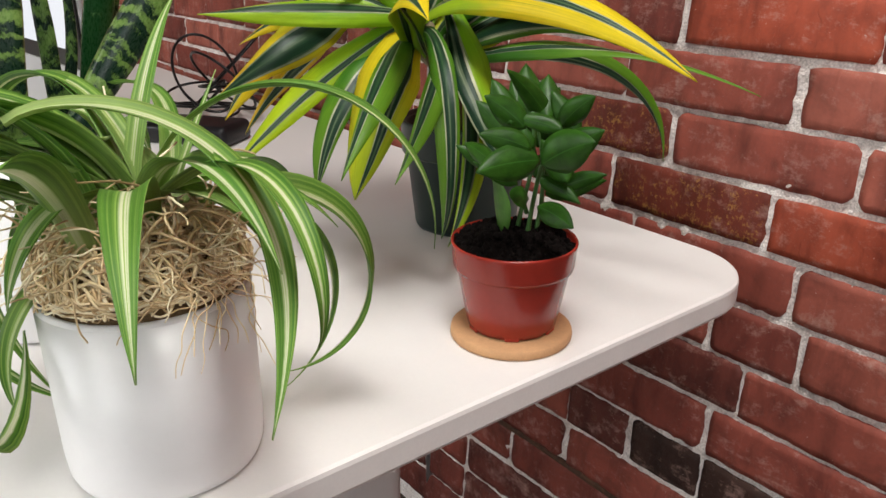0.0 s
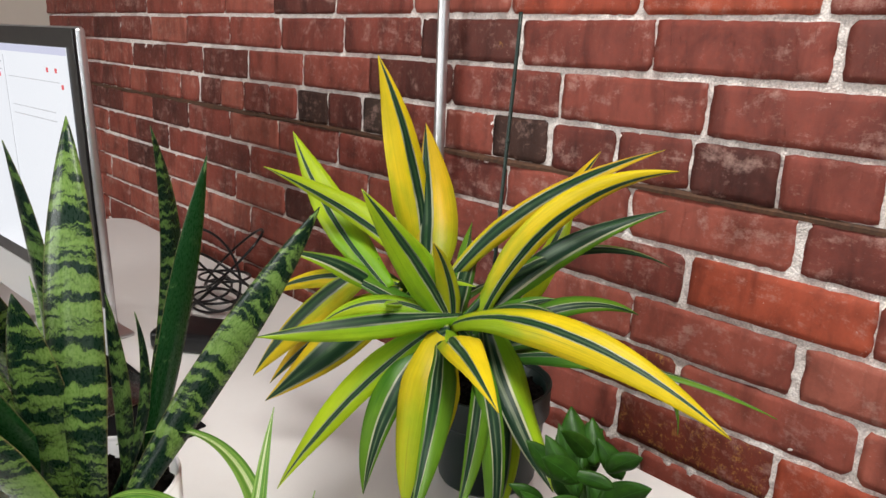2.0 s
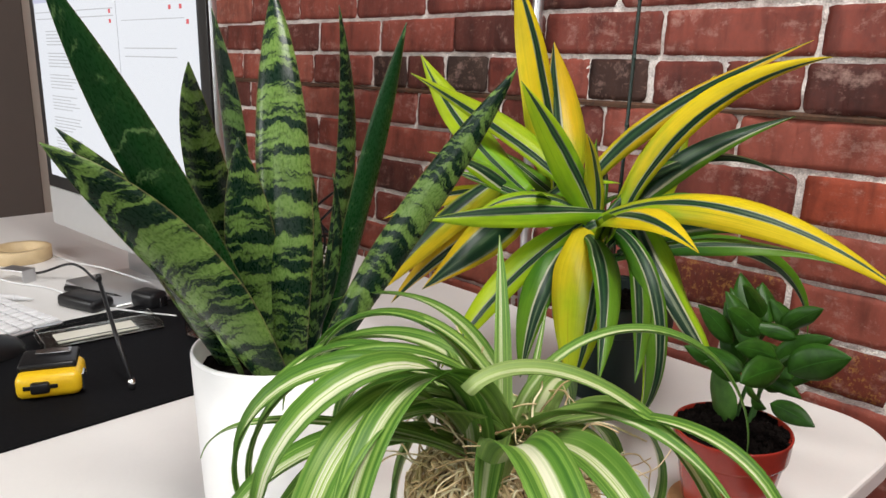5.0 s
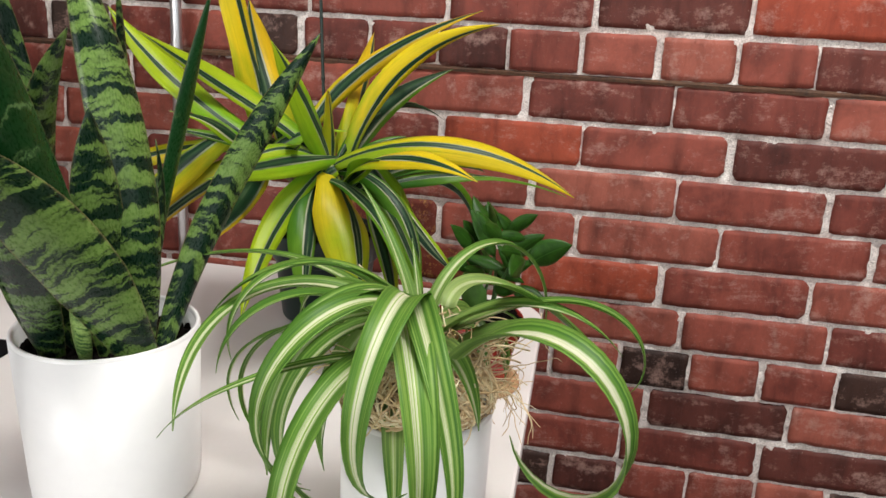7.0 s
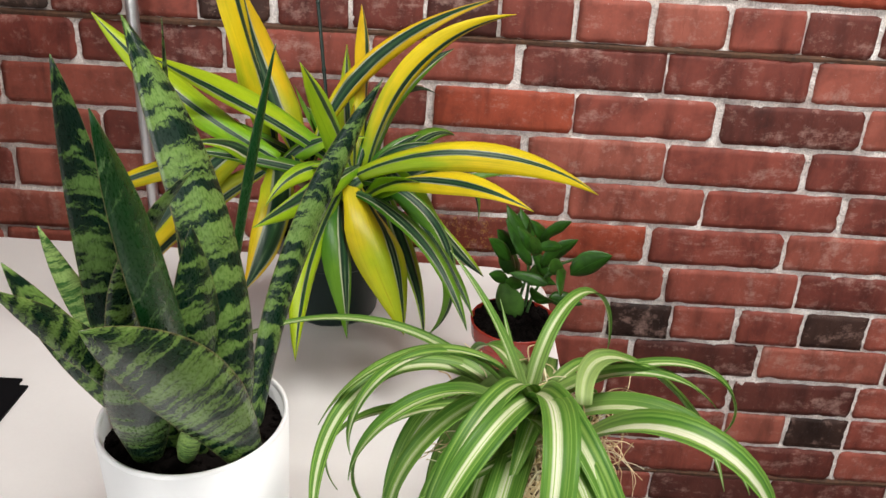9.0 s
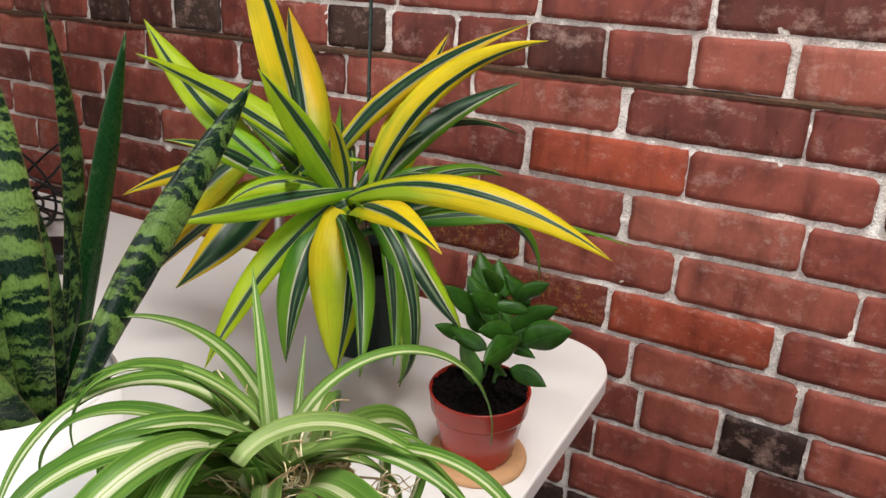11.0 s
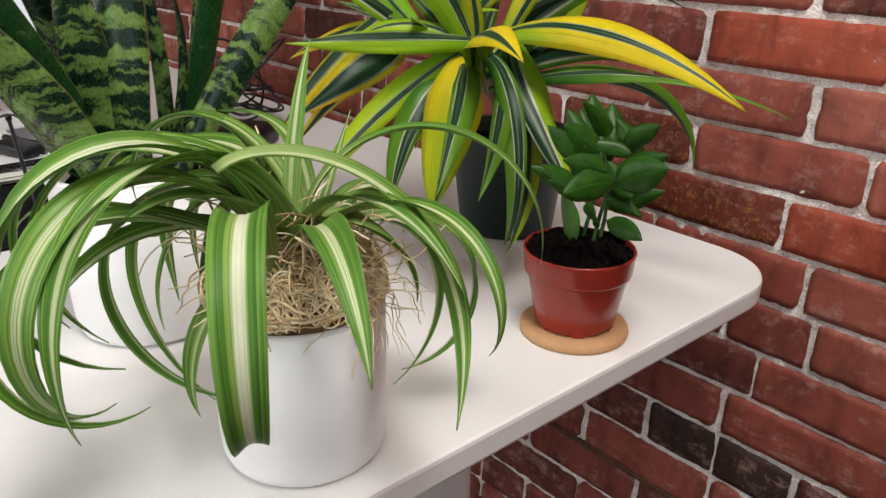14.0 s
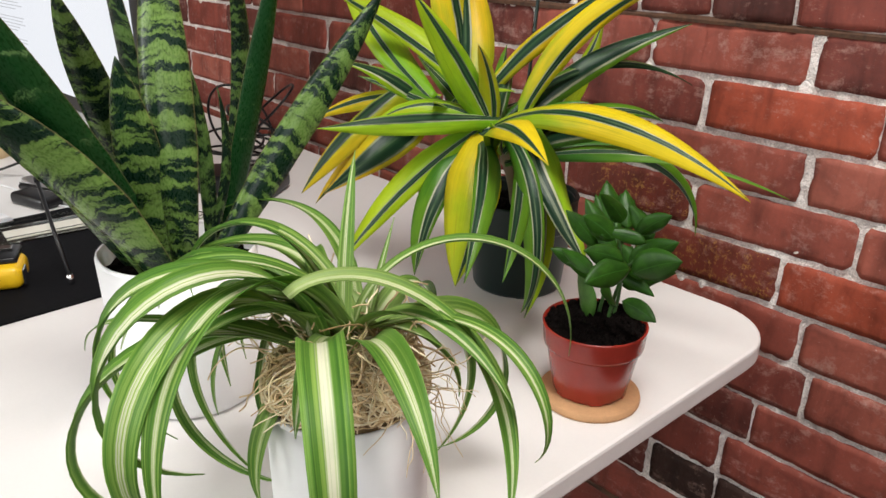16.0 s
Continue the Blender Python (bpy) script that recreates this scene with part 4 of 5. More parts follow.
part("cane", tube(spline([(-0.090, 0.700, TZ + 0.09), (-0.092, 0.690, TZ + 0.14), (-0.110, 0.650, TZ + 0.19), (-0.128, 0.608, TZ + 0.225)], 8), 0.007, 10, None, 0.8), STEM_CANE, dracaena, "short brown cane", True)

spider_plant = thing("spider_plant", (0, 0, 0), 0, "spider plant with arching green and cream striped leaves", "plant")
strap(spider_plant, 0.1383, 0.2669, 0.8774, -221.8, -1.7, 79, 29.8, 0.1696, 0.93, 0.012, "s", 0)
strap(spider_plant, 0.1505, 0.2418, 0.875, -34.5, 8.7, 63.4, -252.1, 0.34, 1.68, 0.0276, "w", -6)
strap(spider_plant, 0.1337, 0.2748, 0.8794, -95.6, 55.3, 87.4, -116.8, 0.3144, 1.01, 0.0227, "s", 23)
strap(spider_plant, 0.1376, 0.2363, 0.8333, -65.1, -53.3, 111.6, -175.6, 0.3719, 1.37, 0.0265, "w", 0)
strap(spider_plant, 0.1396, 0.2731, 0.8705, -17.7, -3.5, 66.6, -66.6, 0.2085, 1.14, 0.0252, "s", 21)
strap(spider_plant, 0.1228, 0.2638, 0.8749, -83.6, 27, 67.6, -176, 0.3328, 1.43, 0.0277, "w", -16)
strap(spider_plant, 0.1330, 0.2642, 0.8732, -99.3, -16.6, 47.8, -210.1, 0.3425, 1.53, 0.0250, "w", 0)
strap(spider_plant, 0.141, 0.2847, 0.874, -108, -27.2, 78.8, -153, 0.3276, 1.3, 0.0176, "s", -1)
strap(spider_plant, 0.1404, 0.267, 0.8871, -128.5, -12.2, 95.6, -178.6, 0.3115, 0.78, 0.0189, "s", 3)
strap(spider_plant, 0.1369, 0.2807, 0.8772, 191.9, 11.2, 92.7, -62.3, 0.235, 0.95, 0.0164, "s", 12)
strap(spider_plant, 0.1385, 0.2797, 0.875, 140, 72.2, 44.6, -32.6, 0.3265, 0.96, 0.0139, "s", 8)
strap(spider_plant, 0.1324, 0.2682, 0.8925, -211.5, 138.5, 55.5, -63.7, 0.2662, 0.91, 0.0202, "s", -1)
strap(spider_plant, 0.1615, 0.2132, 0.9589, 86.3, -147.5, 55.5, -60.2, 0.2437, 0.34, 0.0189, "s", -2)
strap(spider_plant, 0.1337, 0.2804, 0.8778, 70, -27.7, 102.3, -96.7, 0.2744, 0.91, 0.0139, "s", 7)
strap(spider_plant, 0.1291, 0.2792, 0.8977, 12.5, -18.8, 28.9, -132.2, 0.2316, 2.77, 0.0164, "s", -5)
strap(spider_plant, 0.1305, 0.2712, 0.8776, 88.4, -5.5, 46.5, -150.6, 0.2508, 0.92, 0.0202, "s", 26)
strap(spider_plant, 0.1376, 0.2794, 0.874, 80.1, -11.2, 49.6, -175.7, 0.2635, 1.11, 0.0227, "s", 26)
strap(spider_plant, 0.1221, 0.2661, 0.8893, 29.8, 20, 55.7, -92.3, 0.1331, 1.01, 0.0227, "s", -23)
strap(spider_plant, 0.1367, 0.2771, 0.8729, 112.3, 4.7, 58.3, 52.5, 0.1145, 1, 0.0072, "s", 0)
strap(spider_plant, 0.1277, 0.2771, 0.8787, -173.3, 35.4, 80.8, -104.6, 0.2328, 1.4, 0.0176, "s", -4)
strap(spider_plant, 0.129, 0.2734, 0.8743, -172.3, -16.5, 30.6, -125.7, 0.2194, 1.81, 0.0126, "s", -10)
strap(spider_plant, 0.134, 0.2762, 0.8807, -146.6, -48.4, 50.6, -142.5, 0.2324, 1.38, 0.0176, "s", -3)
strap(spider_plant, 0.1425, 0.2764, 0.8851, -141.4, -16.1, 98.9, -157.8, 0.3152, 0.72, 0.0176, "s", -12)
strap(spider_plant, 0.1383, 0.269, 0.8773, -89.9, -99, 46.3, -53.8, 0.2518, 1.14, 0.0076, "s", -27)
strap(spider_plant, 0.1166, 0.2693, 0.9377, -149.7, 4.2, -24.9, -98.8, 0.1565, 0.74, 0.0277, "w", -18)
strap(spider_plant, 0.1284, 0.2746, 0.8767, -121, 29, 47.2, -65.3, 0.1852, 1.06, 0.0214, "w", -26)
strap(spider_plant, 0.1412, 0.2786, 0.8807, -95.5, -54.6, 63.2, -151.4, 0.3011, 1.62, 0.0214, "s", -24)
strap(spider_plant, 0.1386, 0.2925, 0.8958, -176.1, 84.9, 67.7, -98, 0.2217, 0.67, 0.0202, "s", -17)
strap(spider_plant, 0.1204, 0.2717, 0.8699, -90.6, 34.6, 20.3, -110.8, 0.1353, 0.99, 0.0176, "s", 0)


# short leaves that fill the crown
crown = random.Random(21)
for k in range(7):
    strap(spider_plant, 0.134 + crown.uniform(-0.012, 0.012), 0.273 + crown.uniform(-0.012, 0.012), 0.878, 52 * k + crown.uniform(-12, 12), crown.uniform(-25, 25),
          crown.uniform(62, 84), crown.uniform(-95, -40), crown.uniform(0.13, 0.21), crown.uniform(0.9, 1.3), crown.uniform(0.015, 0.022), "s")


def root_mass():
    """A tangle of straw-coloured roots heaped on the pot."""
    rnd = random.Random(12)
    ob = thing("root_mass", (SPIDER_AT[0], SPIDER_AT[1], TZ + SPIDER_H), 0, "tangle of dry straw-coloured roots bulging over the white pot", "roots", kind="stuff")
    def dome(q):
        return 0.045 * max(0.0, 1 - (q / 0.0625) ** 2) ** 0.58 - 0.003
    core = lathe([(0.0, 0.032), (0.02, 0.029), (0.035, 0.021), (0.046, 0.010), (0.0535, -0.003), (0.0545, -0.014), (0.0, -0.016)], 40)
    # dark filler: its brown paints in the shade deep between the fibres
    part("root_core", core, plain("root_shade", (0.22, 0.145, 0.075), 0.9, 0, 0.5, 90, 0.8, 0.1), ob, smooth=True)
    bm = bmesh.new()
    for i in range(800):
        a, q = rnd.uniform(0, 6.283), 0.0605 * math.sqrt(rnd.uniform(0.05, 1))
        head = a + math.pi / 2 + rnd.uniform(-0.9, 0.9)
        x, y = q * math.cos(a), q * math.sin(a)
        step = rnd.uniform(0.004, 0.008)
        curl = rnd.uniform(-0.35, 0.35)
        lift = rnd.uniform(-0.003, 0.008) + (0.008 if rnd.random() < 0.08 else 0)
        line = []
        for k in range(rnd.randint(5, 9)):
            r = math.hypot(x, y)
            if r > 0.0606:
                x, y = x * 0.0606 / r, y * 0.0606 / r
                head += 0.7
            line.append((x, y, dome(math.hypot(x, y)) + lift + rnd.uniform(-0.0015, 0.002)))
            head += curl + rnd.uniform(-0.4, 0.4)
            x, y = x + step * math.cos(head), y + step * math.sin(head)
        tube(spline(line, 3), rnd.uniform(0.0006, 0.0011), 5, bm, rnd.uniform(0.4, 0.9))
    part("root_fibres", bm, ROOT, ob, "dry straw-coloured root fibres", True)
    wild = bmesh.new()
    for i in range(64):
        a = rnd.uniform(-3.1, 1.2)
        r0 = rnd.uniform(0.02, 0.05)
        p = Vector((r0 * math.cos(a), r0 * math.sin(a), dome(r0) + 0.002))
        d = Vector((math.cos(a), math.sin(a), rnd.uniform(0.3, 1.5))).normalized()
        line = [p.copy()]
        for k in range(rnd.randint(5, 9)):
            d = (d + Vector((rnd.uniform(-0.6, 0.6), rnd.uniform(-0.6, 0.6), rnd.uniform(-0.55, 0.35)))).normalized()
            p = p + d * rnd.uniform(0.006, 0.011)
            p.z = max(p.z, dome(math.hypot(p.x, p.y)) if math.hypot(p.x, p.y) < 0.058 else -0.05)
            line.append(p.copy())
        tube(spline(line, 4), rnd.uniform(0.0005, 0.0009), 5, wild, 0.6)
    # pale young roots that loop up round the leaves
    for i in range(46):
        a, r0 = rnd.uniform(-3.1, 3.1), rnd.uniform(0.012, 0.045)
        p = Vector((r0 * math.cos(a), r0 * math.sin(a), dome(r0)))
        d = Vector((rnd.uniform(-0.5, 0.5), rnd.uniform(-0.5, 0.5), 1.0)).normalized()
        line = [p.copy()]
        for k in range(rnd.randint(6, 10)):
            d = (d + Vector((rnd.uniform(-0.5, 0.5), rnd.uniform(-0.5, 0.5), -0.26))).normalized()
            p = p + d * rnd.uniform(0.006, 0.010)
            q = math.hypot(p.x, p.y)
            p.z = max(p.z, dome(q) + 0.001 if q < 0.058 else -0.02)
            line.append(p.copy())
        tube(spline(line, 4), rnd.uniform(0.0006, 0.0010), 5, wild, 0.7)
    # a tuft that hangs over the rim towards the desk's end
    for i in range(26):
        a = rnd.uniform(-0.15, 0.75)
        p = Vector((0.050 * math.cos(a), 0.050 * math.sin(a), 0.012 + rnd.uniform(-0.004, 0.012)))
        line = [p.copy()]
        d = Vector((math.cos(a), math.sin(a), 0.35))
        for k in range(rnd.randint(5, 8)):
            d = (d + Vector((rnd.uniform(-0.7, 0.7), rnd.uniform(-0.7, 0.7), rnd.uniform(-0.9, 0.25)))).normalized()
            p = p + d * 0.0075
            if math.hypot(p.x, p.y) < 0.062:
                p.x, p.y = p.x * 1.18, p.y * 1.18
            line.append(p.copy())
        tube(spline(line, 4), 0.0005, 4, wild, 0.5)
    part("loose_fibres", wild, ROOT, ob, "loose pale root fibres", True)


root_mass()

zz_plant = thing("glossy_leaved_plant", (0, 0, 0), 0, "young plant with glossy dark green oval leaves in a terracotta pot", "plant")
oval(zz_plant, 0.1925, 0.5273, 0.8982, -103, -1, 0.0504, 0.0255)
oval(zz_plant, 0.1974, 0.5229, 0.8968, 6, 31, 0.0487, 0.0291)
oval(zz_plant, 0.1710, 0.5599, 0.8840, 17, 41, 0.0517, 0.0244)
oval(zz_plant, 0.1596, 0.5492, 0.8581, -54, 13, 0.0466, 0.0221)
oval(zz_plant, 0.1801, 0.5387, 0.8596, -3, -7, 0.0382, 0.0179)
oval(zz_plant, 0.1729, 0.5664, 0.8655, 40, 23, 0.0382, 0.0136)
oval(zz_plant, 0.1599, 0.5581, 0.8735, 24, -23, 0.0382, 0.0136)
oval(zz_plant, 0.1881, 0.5218, 0.9061, -123, 19, 0.0382, 0.0180)
oval(zz_plant, 0.1661, 0.5375, 0.9144, -128, 40, 0.0382, 0.0200)
oval(zz_plant, 0.1538, 0.5538, 0.9119, 144, 52, 0.0531, 0.0267)
oval(zz_plant, 0.1600, 0.5647, 0.9166, 135, 51, 0.0385, 0.0208)
oval(zz_plant, 0.1686, 0.5699, 0.9117, 2, 43, 0.0409, 0.0184)
oval(zz_plant, 0.1891, 0.5516, 0.9150, -149, 12, 0.0382, 0.0128)
oval(zz_plant, 0.1726, 0.5016, 0.8950, 168, 10, 0.0440, 0.0135)
oval(zz_plant, 0.1608, 0.5286, 0.9173, 176, 52, 0.0382, 0.0175)
oval(zz_plant, 0.1582, 0.5482, 0.8923, 161, 57, 0.0603, 0.0206)
oval(zz_plant, 0.1566, 0.5745, 0.9093, -101, 49, 0.0615, 0.0163)
oval(zz_plant, 0.1786, 0.5772, 0.9067, -170, 52, 0.0382, 0.0182)
oval(zz_plant, 0.1842, 0.5646, 0.8737, -173, 49, 0.0382, 0.0206)
oval(zz_plant, 0.1508, 0.5462, 0.8673, -131, 30, 0.0382, 0.0149)
oval(zz_plant, 0.1602, 0.5665, 0.8587, 61, 12, 0.0494, 0.0202)
oval(zz_plant, 0.1334, 0.5364, 0.8779, -143, 31, 0.0334, 0.0142)
oval(zz_plant, 0.1356, 0.5539, 0.8949, -153, 47, 0.0438, 0.0186)
oval(zz_plant, 0.1467, 0.5694, 0.892, 85, 68, 0.0483, 0.0198)
oval(zz_plant, 0.1418, 0.5639, 0.8736, -177, 59, 0.0396, 0.0246)
oval(zz_plant, 0.1472, 0.5744, 0.8631, 99, 37, 0.0356, 0.0276)
oval(zz_plant, 0.1418, 0.5684, 0.8952, -177, 53, 0.0382, 0.0245)
oval(zz_plant, 0.1488, 0.5718, 0.9099, 144, 75, 0.0340, 0.0186)
leaf(zz_plant, (0.1413, 0.5387, 0.8250), 174, 0, 78, 72, 0.054, 1, 0.034, ZZ_PALE, "ovate", 0.30, 0.0012, -118, 0, 12, seed=7, upward=0.35)
for bend in (((0.1450, 0.5490, 0.812), (0.1500, 0.5530, 0.850), (0.1560, 0.5560, 0.885), (0.1530, 0.5570, 0.922)),
             ((0.1560, 0.5510, 0.812), (0.1640, 0.5500, 0.855), (0.1800, 0.5420, 0.892), (0.2050, 0.5280, 0.916)),
             ((0.1540, 0.5600, 0.812), (0.1590, 0.5640, 0.850), (0.1560, 0.5660, 0.885), (0.1500, 0.5640, 0.912))):
    part("stem", tube(spline(bend, 8), 0.0020, 8, None, 0.6), STEM_GREEN, zz_plant, "thin green stem", True)

# ---- behind and on the desk ----
pole = thing("metal_pole", (-0.392, 0.872, 0.0), 0, "slim bright metal pole standing against the brick wall", "pole")
part("pole_tube", tube([(0, 0, 0.0), (0, 0.010, 1.0), (0, 0.050, 2.2)], 0.0085, 20), ALU, pole, "brushed aluminium tube", True)
part("pole_foot", lathe([(0, 0), (0.03, 0), (0.03, 0.006), (0.0095, 0.012), (0.0095, 0.02)], 32), ALU, pole, smooth=True)

stake = thing("plant_stake", (0, 0, 0), 0, "thin dark green coated plant stake in the nursery pot", "plant stake")
part("stake_rod", tube([(-0.078, 0.672, TZ + 0.06), (-0.0845, 0.690, 0.95), (-0.120, 0.760, 1.25), (-0.1215, 0.763, 1.268)], 0.0022, 8), STAKE, stake, smooth=True)
for q in (0.35, 0.6, 0.82):
    c = Vector((-0.0845, 0.690, 0.95)).lerp(Vector((-0.120, 0.760, 1.25)), q)
    ring = part("knob", lathe([(0, -0.003), (0.0022, -0.003), (0.0029, 0), (0.0022, 0.003), (0, 0.003)], 10), STAKE, stake, smooth=True)
    ring.location = c


def monitor():
    w, h, chin, bez = 0.620, 0.44, 0.072, 0.024
    ob = thing("desktop_monitor", (-0.8555, 0.402, 0.0), 4.0, "large silver desktop monitor with a black bezel and a lit page", "monitor")
    z0 = 0.806
    part("shell", box(w, 0.014, h, (0, 0.009, z0 + h / 2), 0.006, 3), ALU, ob, "brushed aluminium shell", True)
    back = bmesh.new()
    bmesh.ops.create_uvsphere(back, u_segments=32, v_segments=16, radius=1, matrix=Matrix.Translation((0, 0.026, z0 + h / 2 + 0.02)) @ Matrix.Diagonal((w * 0.36, 0.024, h * 0.36, 1)))
    part("back_bulge", back, ALU, ob, smooth=True)
    part("chin", box(w - 0.004, 0.004, chin, (0, 0.0015, z0 + chin / 2 + 0.001), 0.0012), ALU_LIGHT, ob, "pale aluminium chin")
    gh = h - chin - 0.004
    part("bezel", box(w - 0.004, 0.004, gh, (0, 0.0012, z0 + chin + 0.002 + gh / 2), 0.001), BLACK, ob, "glossy black bezel")
    sw, sh = w - 2 * bez - 0.004, gh - 2 * bez
    zc = z0 + chin + 0.002 + gh / 2
    screen = part("screen", box(sw, 0.001, sh, (0, -0.0016, zc)), SCREEN, ob, "lit white screen")
    y = -0.0026
    def bar(name, x, z, bw, bh, mat):
        part(name, box(bw, 0.0006, bh, (x, y, z)), mat, screen)
    bar("menu_bar", 0, zc + sh / 2 - 0.005, sw, 0.010, INK_BLUE)
    bar("window_edge", sw * 0.085, zc - 0.006, 0.0012, sh - 0.02, INK_GREY)
    bar("tool_bar", -sw * 0.21, zc + sh / 2 - 0.026, sw * 0.55, 0.0016, INK_GREY)
    bar("tool_bar", -sw * 0.21, zc + sh / 2 - 0.037, sw * 0.55, 0.0016, INK_GREY)
    bar("tool_bar", sw * 0.28, zc + sh / 2 - 0.045, sw * 0.33, 0.0012, INK_GREY)
    for dx, dz in ((-0.02, -0.045), (-0.02, -0.03), (0.215, -0.030), (0.245, -0.030), (0.262, -0.05)):
        bar("badge", dx + 0.045 if dx < 0 else dx, zc + sh / 2 + dz, 0.006, 0.006, INK_RED)
    rnd = random.Random(6)
    z = zc + sh / 2 - 0.058
    for k in range(36):
        if k % 6 == 5:
            z -= 0.009
            continue
        bw = rnd.uniform(0.07, 0.125)
        bar("text_line", -sw * 0.42 + bw / 2, z, bw, 0.0017, INK_GREY)
        z -= 0.0056
    for k in range(2):
        bar("text_line", sw * 0.26, zc + sh / 2 - 0.085 - 0.012 * k, sw * 0.28, 0.0015, INK_GREY)
    stand = bmesh.new()
    box(0.19, 0.006, 0.26, (0, 0.048, TZ + 0.125), 0.002, 2, stand)
    part("stand", stand, ALU, ob, "aluminium stand", True)
    part("stand_base", box(0.20, 0.19, 0.008, (0, 0.03, TZ + 0.004), 0.003, 2), ALU, ob, smooth=True)


monitor()

mat = thing("desk_mat", (0, 0, TZ), 1.2, "thin black desk mat with rounded corners lying on the desk", "desk mat")
mm = bmesh.new()
box(0.36, 0.62, 0.0028, (-0.384 - 0.18 + 0.006, 0.185, 0.0014), 0.0, 1, mm)
bmesh.ops.bevel(mm, geom=[e for e in mm.edges if abs((e.verts[0].co - e.verts[1].co).z) > 0.001], offset=0.012, segments=4, affect="EDGES")
part("mat_sheet", mm, RUBBER, mat)
MZ = TZ + 0.0030


def tape_measure():
    ob = thing("tape_measure", (-0.501, 0.180, MZ), -23, "yellow and black tape measure lying on the black mat", "tape measure")
    part("body", box(0.060, 0.070, 0.030, (0, 0, 0.0155), 0.010, 4), YELLOW, ob, "yellow plastic case", True)
    part("side_pad", box(0.052, 0.062, 0.010, (-0.012, -0.002, 0.033), 0.004, 3), BLACK, ob, "black rubber grip", True)
    part("lock_button", box(0.012, 0.020, 0.013, (0.0305, -0.008, 0.016), 0.003, 3), BLACK, ob, "black lock slider", True)
    part("lock_slot", box(0.003, 0.036, 0.005, (0.0295, -0.008, 0.016), 0.001), BLACK, ob)
    part("hook", box(0.018, 0.003, 0.021, (0.018, 0.0365, 0.016), 0.001), CHROME, ob, "chromed end hook")
    part("belt_clip", box(0.014, 0.038, 0.0016, (-0.020, 0.002, 0.0405), 0.0007), CHROME, ob, "steel belt clip")


tape_measure()


def keyboard():
    ob = thing("keyboard", (-0.851, 0.175, TZ), 12, "slim white keyboard with pale keys on the desk", "keyboard")
    part("tray", box(0.280, 0.115, 0.007, (0, 0, 0.0055), 0.003, 2), ALU, ob, "aluminium tray", True)
    one = link_mesh("key", box(0.0155, 0.0155, 0.0035, (0, 0, 0), 0.0012, 2), KEY)
    for r in range(6):
        for c in range(14):
            if r == 0 and 4 <= c <= 8:
                continue
            k = new("key", one)
            k.parent = ob
            k.matrix_local = pose(-0.1265 + 0.01945 * c, -0.0465 + 0.0186 * r, 0.0105)
    part("space_bar", box(0.092, 0.0155, 0.0035, (-0.0095, -0.0465, 0.0105), 0.0012, 2), KEY, ob)


keyboard()


def clear_case(name, at, rz, sx, sy, h, label):
    ob = thing(name, at, rz, label, "clear case")
    wall_h = bmesh.new()
    t = 0.0022
    box(sx, sy, t, (0, 0, t / 2), 0.001, 1, wall_h)
    for dx, dy, lx, ly in ((sx / 2 - t / 2, 0, t, sy), (-sx / 2 + t / 2, 0, t, sy), (0, sy / 2 - t / 2, sx - 2 * t, t), (0, -sy / 2 + t / 2, sx - 2 * t, t)):
        box(lx, ly, h, (dx, dy, t + h / 2), 0.0008, 1, wall_h)
    part("case_shell", wall_h, CLEAR, ob)
    return ob


phone_case = clear_case("clear_phone_case", (-0.662, 0.289, TZ + 0.003), -5, 0.072, 0.158, 0.0085, "clear plastic phone case lying on the desk")
part("card", box(0.040, 0.105, 0.001, (0.004, -0.006, 0.0032)), plain("card_cream", (0.62, 0.60, 0.52), 0.7), phone_case, "cream card inside")
clear_case("clear_plastic_box", (-0.545, 0.425, MZ), 14, 0.075, 0.085, 0.020, "small clear plastic box on the black mat")


def antenna(name, foot, top, label):
    ob = thing(name, foot, 0, label, "antenna")
    d = Vector(top) - Vector(foot)
    part("rod", tube([(0, 0, 0.012), d * 0.5, d], 0.0026, 10), BLACK, ob, "thin black rod", True)
    part("rod_cap", lathe([(0, 0.0), (0.0035, 0.0), (0.0048, 0.004), (0.0048, 0.010), (0.0032, 0.013), (0, 0.014)], 16), CHROME, ob, "chromed end", True)
    tip = part("rod_tip", lathe([(0, -0.004), (0.0034, -0.003), (0.0042, 0.002), (0.0030, 0.006), (0, 0.0065)], 14), BLACK, ob, smooth=True)
    tip.location = d


antenna("black_antenna", (-0.441, 0.250, MZ), (-0.560, 0.262, 0.850), "thin black antenna rod with a chromed end on the mat")
antenna("black_antenna", (-0.438, 0.352, MZ), (-0.548, 0.385, 0.838), "thin black antenna rod with a chromed end on the mat")
router = thing("router", (-0.800, 0.315, TZ), 20, "small flat black router lying on the desk", "router")
part("case", box(0.085, 0.042, 0.020, (0, 0.0, 0.010), 0.007, 3), BLACK, router, "glossy black plastic case", True)


def pen(name, at, rz, body, label, length=0.14):
    ob = thing(name, at, rz, label, "pen")
    part("barrel", tube([(0, 0, 0.0052), (length * 0.78, 0, 0.0052)], 0.005, 14), body, ob, smooth=True)
    part("nib_cone", tube([(length * 0.78, 0, 0.0052), (length, 0, 0.0046)], 0.005, 14, None, 0.2), body, ob, smooth=True)
    part("clip", box(0.04, 0.002, 0.0012, (0.018, 0, 0.0112), 0.0005), CHROME if body is not BLACK else BLACK, ob)


pen("pen", (-0.905, 0.318, TZ), 24, BLACK, "black ballpoint pen lying on the desk")
pen("pen", (-0.985, 0.170, TZ), 40, KEY, "white ballpoint pen beside the keyboard")

roll = thing("tape_roll", (-1.175, 0.318, TZ), 0, "cream roll of masking tape on the desk", "tape roll")
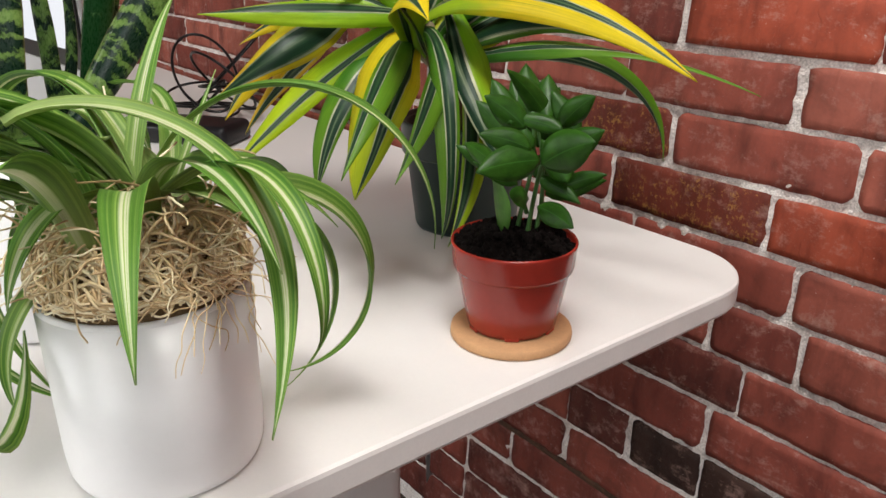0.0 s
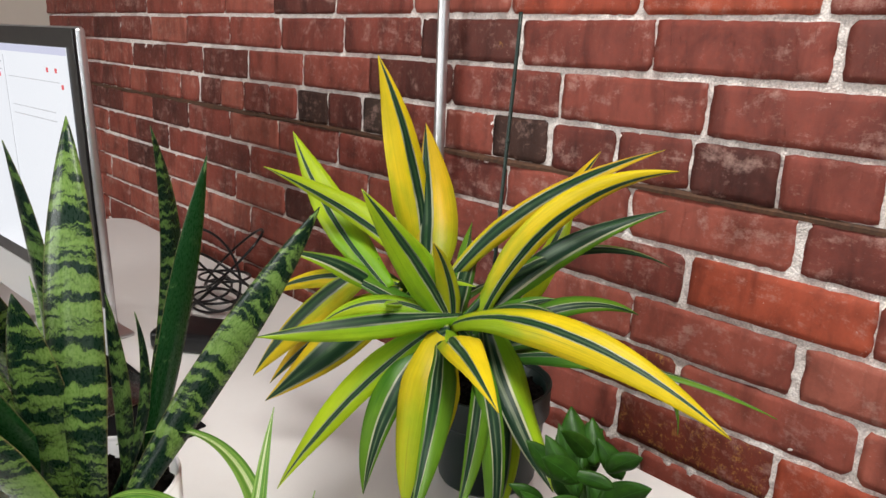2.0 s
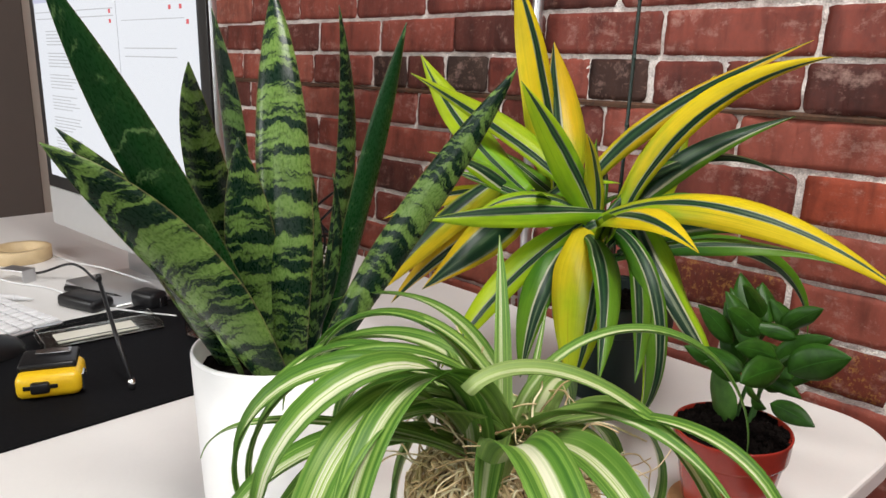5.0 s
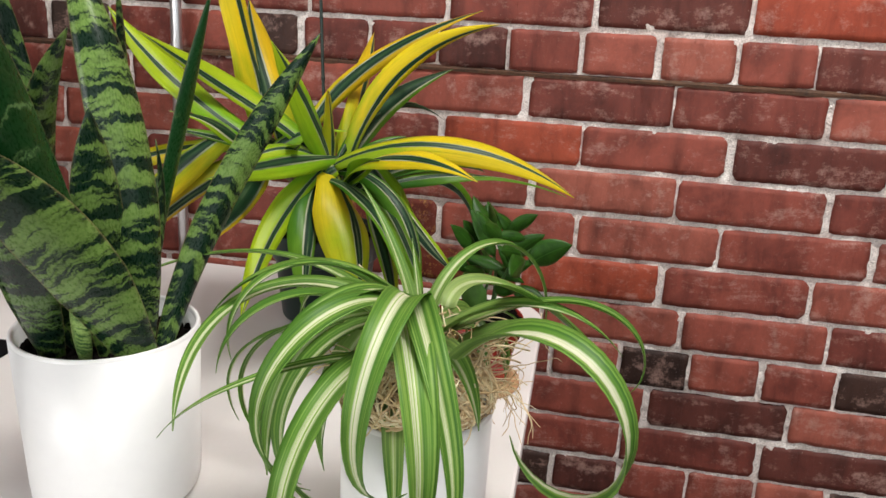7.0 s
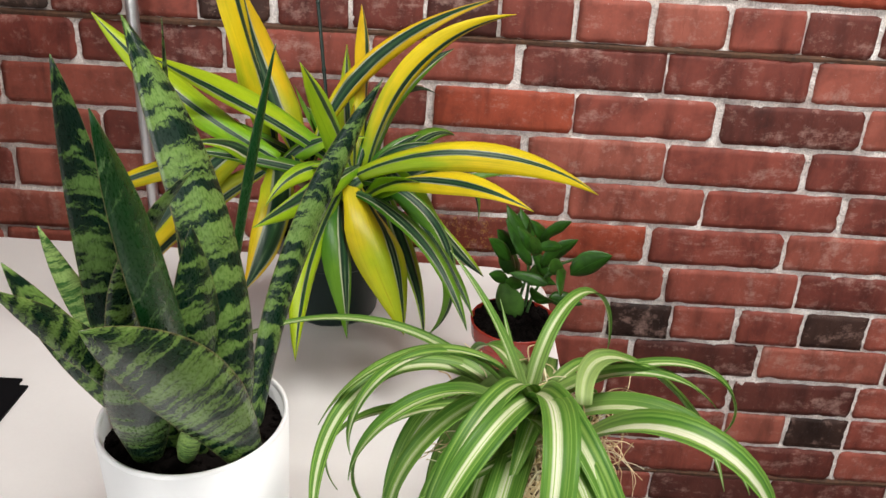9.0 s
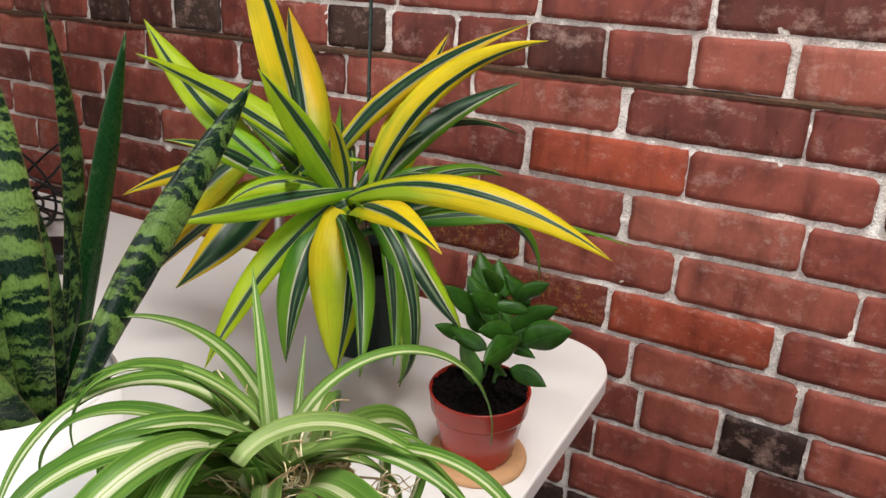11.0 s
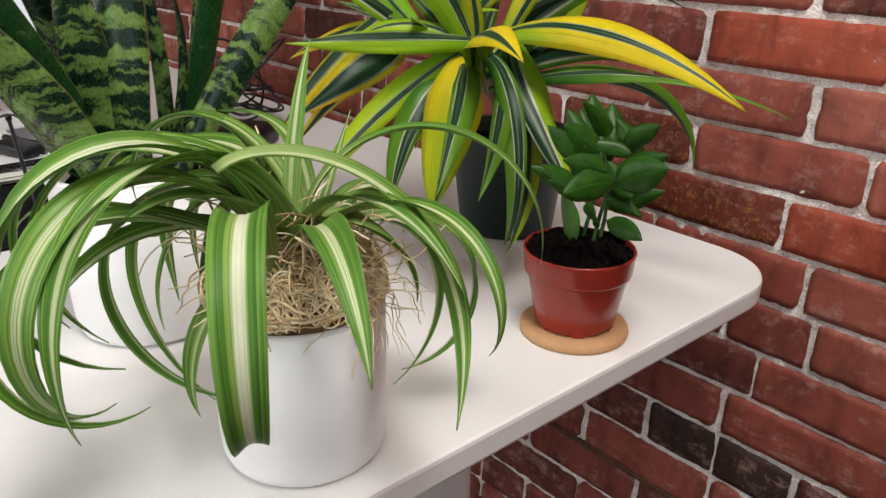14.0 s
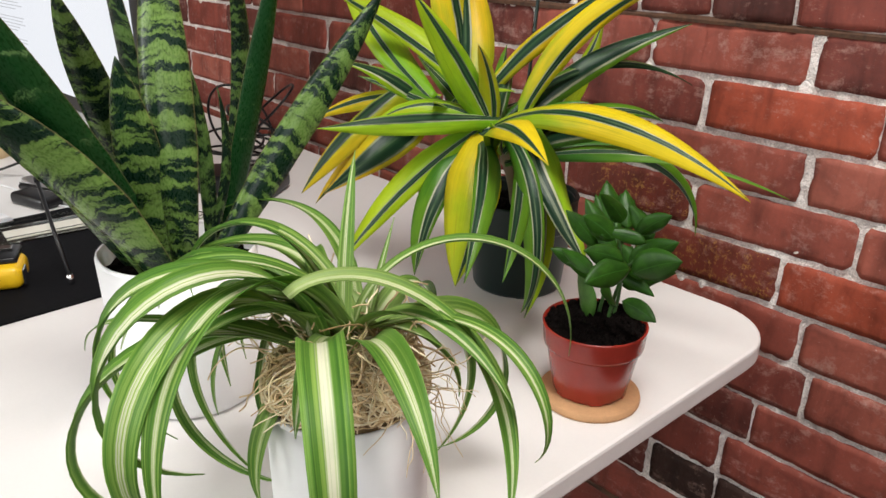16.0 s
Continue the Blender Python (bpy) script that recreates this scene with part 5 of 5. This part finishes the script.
part("tape_ring", lathe([(0.038, 0.001), (0.054, 0.0), (0.055, 0.001), (0.055, 0.023), (0.054, 0.024), (0.038, 0.0235), (0.038, 0.001)], 48), TAPEROLL, roll, "cream paper tape", True)

charger = thing("black_charger", (-0.74, 0.392, TZ), 20, "small black charger plug on the desk", "charger")
part("plug_body", box(0.05, 0.034, 0.026, (0, 0, 0.013), 0.007, 3), BLACK, charger, smooth=True)
part("plug_pin", box(0.006, 0.002, 0.014, (0.03, 0.006, 0.013)), CHROME, charger)
part("plug_pin", box(0.006, 0.002, 0.014, (0.03, -0.006, 0.013)), CHROME, charger)

mouse = thing("black_mouse", (-0.655, 0.140, TZ + 0.003), 12, "black computer mouse beside the keyboard", "mouse")
mb = bmesh.new()
bmesh.ops.create_uvsphere(mb, u_segments=28, v_segments=14, radius=1, matrix=Matrix.Diagonal((0.030, 0.055, 0.030, 1)))
bmesh.ops.bisect_plane(mb, geom=mb.verts[:] + mb.edges[:] + mb.faces[:], plane_co=(0, 0, 0.0005), plane_no=(0, 0, -1), clear_outer=True)
part("mouse_shell", mb, BLACK, mouse, smooth=True)


def cable(name, ctrl, r, mat_, label):
    ob = tagged(part(name, tube(spline(ctrl, 10), r, 8), mat_, None, smooth=True), label, "cable")
    return ob


Z = TZ + 0.0026
cable("black_cable", [(-1.30, 0.28, Z), (-1.05, 0.30, Z + 0.001), (-0.95, 0.345, Z + 0.03), (-0.90, 0.37, Z), (-0.80, 0.36, Z)], 0.0022, BLACK, "black cable curling over the desk")
cable("white_cable", [(-1.35, 0.22, Z), (-1.05, 0.25, Z), (-0.93, 0.30, Z), (-0.78, 0.33, Z), (-0.66, 0.40, Z)], 0.0018, CABLE_W, "white charging cable lying across the desk")
cable("white_cable", [(-1.30, 0.36, Z), (-1.10, 0.38, Z), (-0.95, 0.40, Z + 0.012), (-0.80, 0.45, Z)], 0.0018, CABLE_W, "white charging cable lying across the desk")
clip = thing("cable_clip", (-1.02, 0.275, TZ), 30, "small clear and steel cable clip on the desk", "cable clip")
part("clip_plate", box(0.050, 0.028, 0.0015, (0, 0, 0.022), 0.0006), ALU, clip, "bent steel plate")
part("clip_plate", box(0.0015, 0.028, 0.022, (0.024, 0, 0.011), 0.0006), ALU, clip)

rnd_c = random.Random(3)
for k in range(9):
    cx, cy = -0.79 + rnd_c.uniform(-0.05, 0.05), 0.70 + rnd_c.uniform(-0.03, 0.03)
    ring, lean = rnd_c.uniform(0.045, 0.085), rnd_c.uniform(-0.4, 0.9)
    pts = []
    for q in range(15):
        a = 2 * math.pi * q / 13 + k
        pts.append((cx + ring * math.cos(a), cy + 0.65 * ring * math.sin(a), Z + 0.006 * k + max(0.0, ring * (1 + math.sin(a + k)) * (0.75 if k % 2 else 0.12))))
    cable("coiled_cable", pts, 0.0024, BLACK, "loop of black power cable heaped against the brick wall")
puck = thing("power_adapter", (-0.655, 0.605, TZ), 35, "black power adapter lying by the heaped cables", "power adapter")
part("adapter_case", box(0.15, 0.085, 0.034, (0, 0, 0.017), 0.010, 3), BLACK, puck, "glossy black plastic case", True)

# unseen housing for the added lamp that brightens the upper wall
lamp = thing("added_ceiling_light", (0.70, 0.18, TOP), 0, "long white ceiling light, unseen, added for light from above", "ceiling light")
part("light_frame", box(1.6, 0.6, 0.08, (0, 0, -0.04), 0.01), STEEL_WHITE, lamp)

# all out of view; the third, in the east wall, is added for its light
for i, (x, y, turn) in enumerate(((-1.35, YB - 0.06, 0), (1.30, YB - 0.06, 0), (XR + 0.06, -0.85, 90))):
    win = tagged(new("window_%d" % (i + 1)), "tall unseen office window with a white frame", "window", kind="structure")
    win.matrix_world = pose(x, y, 1.75, 0, 0, turn)
    for n, sx, sz, px, pz in (("window_frame", 0.06, 1.8, -0.77, 0), ("window_frame", 0.06, 1.8, 0.77, 0), ("window_frame", 1.48, 0.06, 0, 0.87), ("window_frame", 1.48, 0.06, 0, -0.87), ("window_bar", 0.04, 1.68, 0, 0)):
        part(n, box(sx, 0.07, sz, (px, 0, pz), 0.004), KEY, win)
    pane = part("pane", box(1.48, 0.006, 1.68, (0, 0.0, 0)), CLEAR, win)
    pane.visible_shadow = False

lay_bricks()
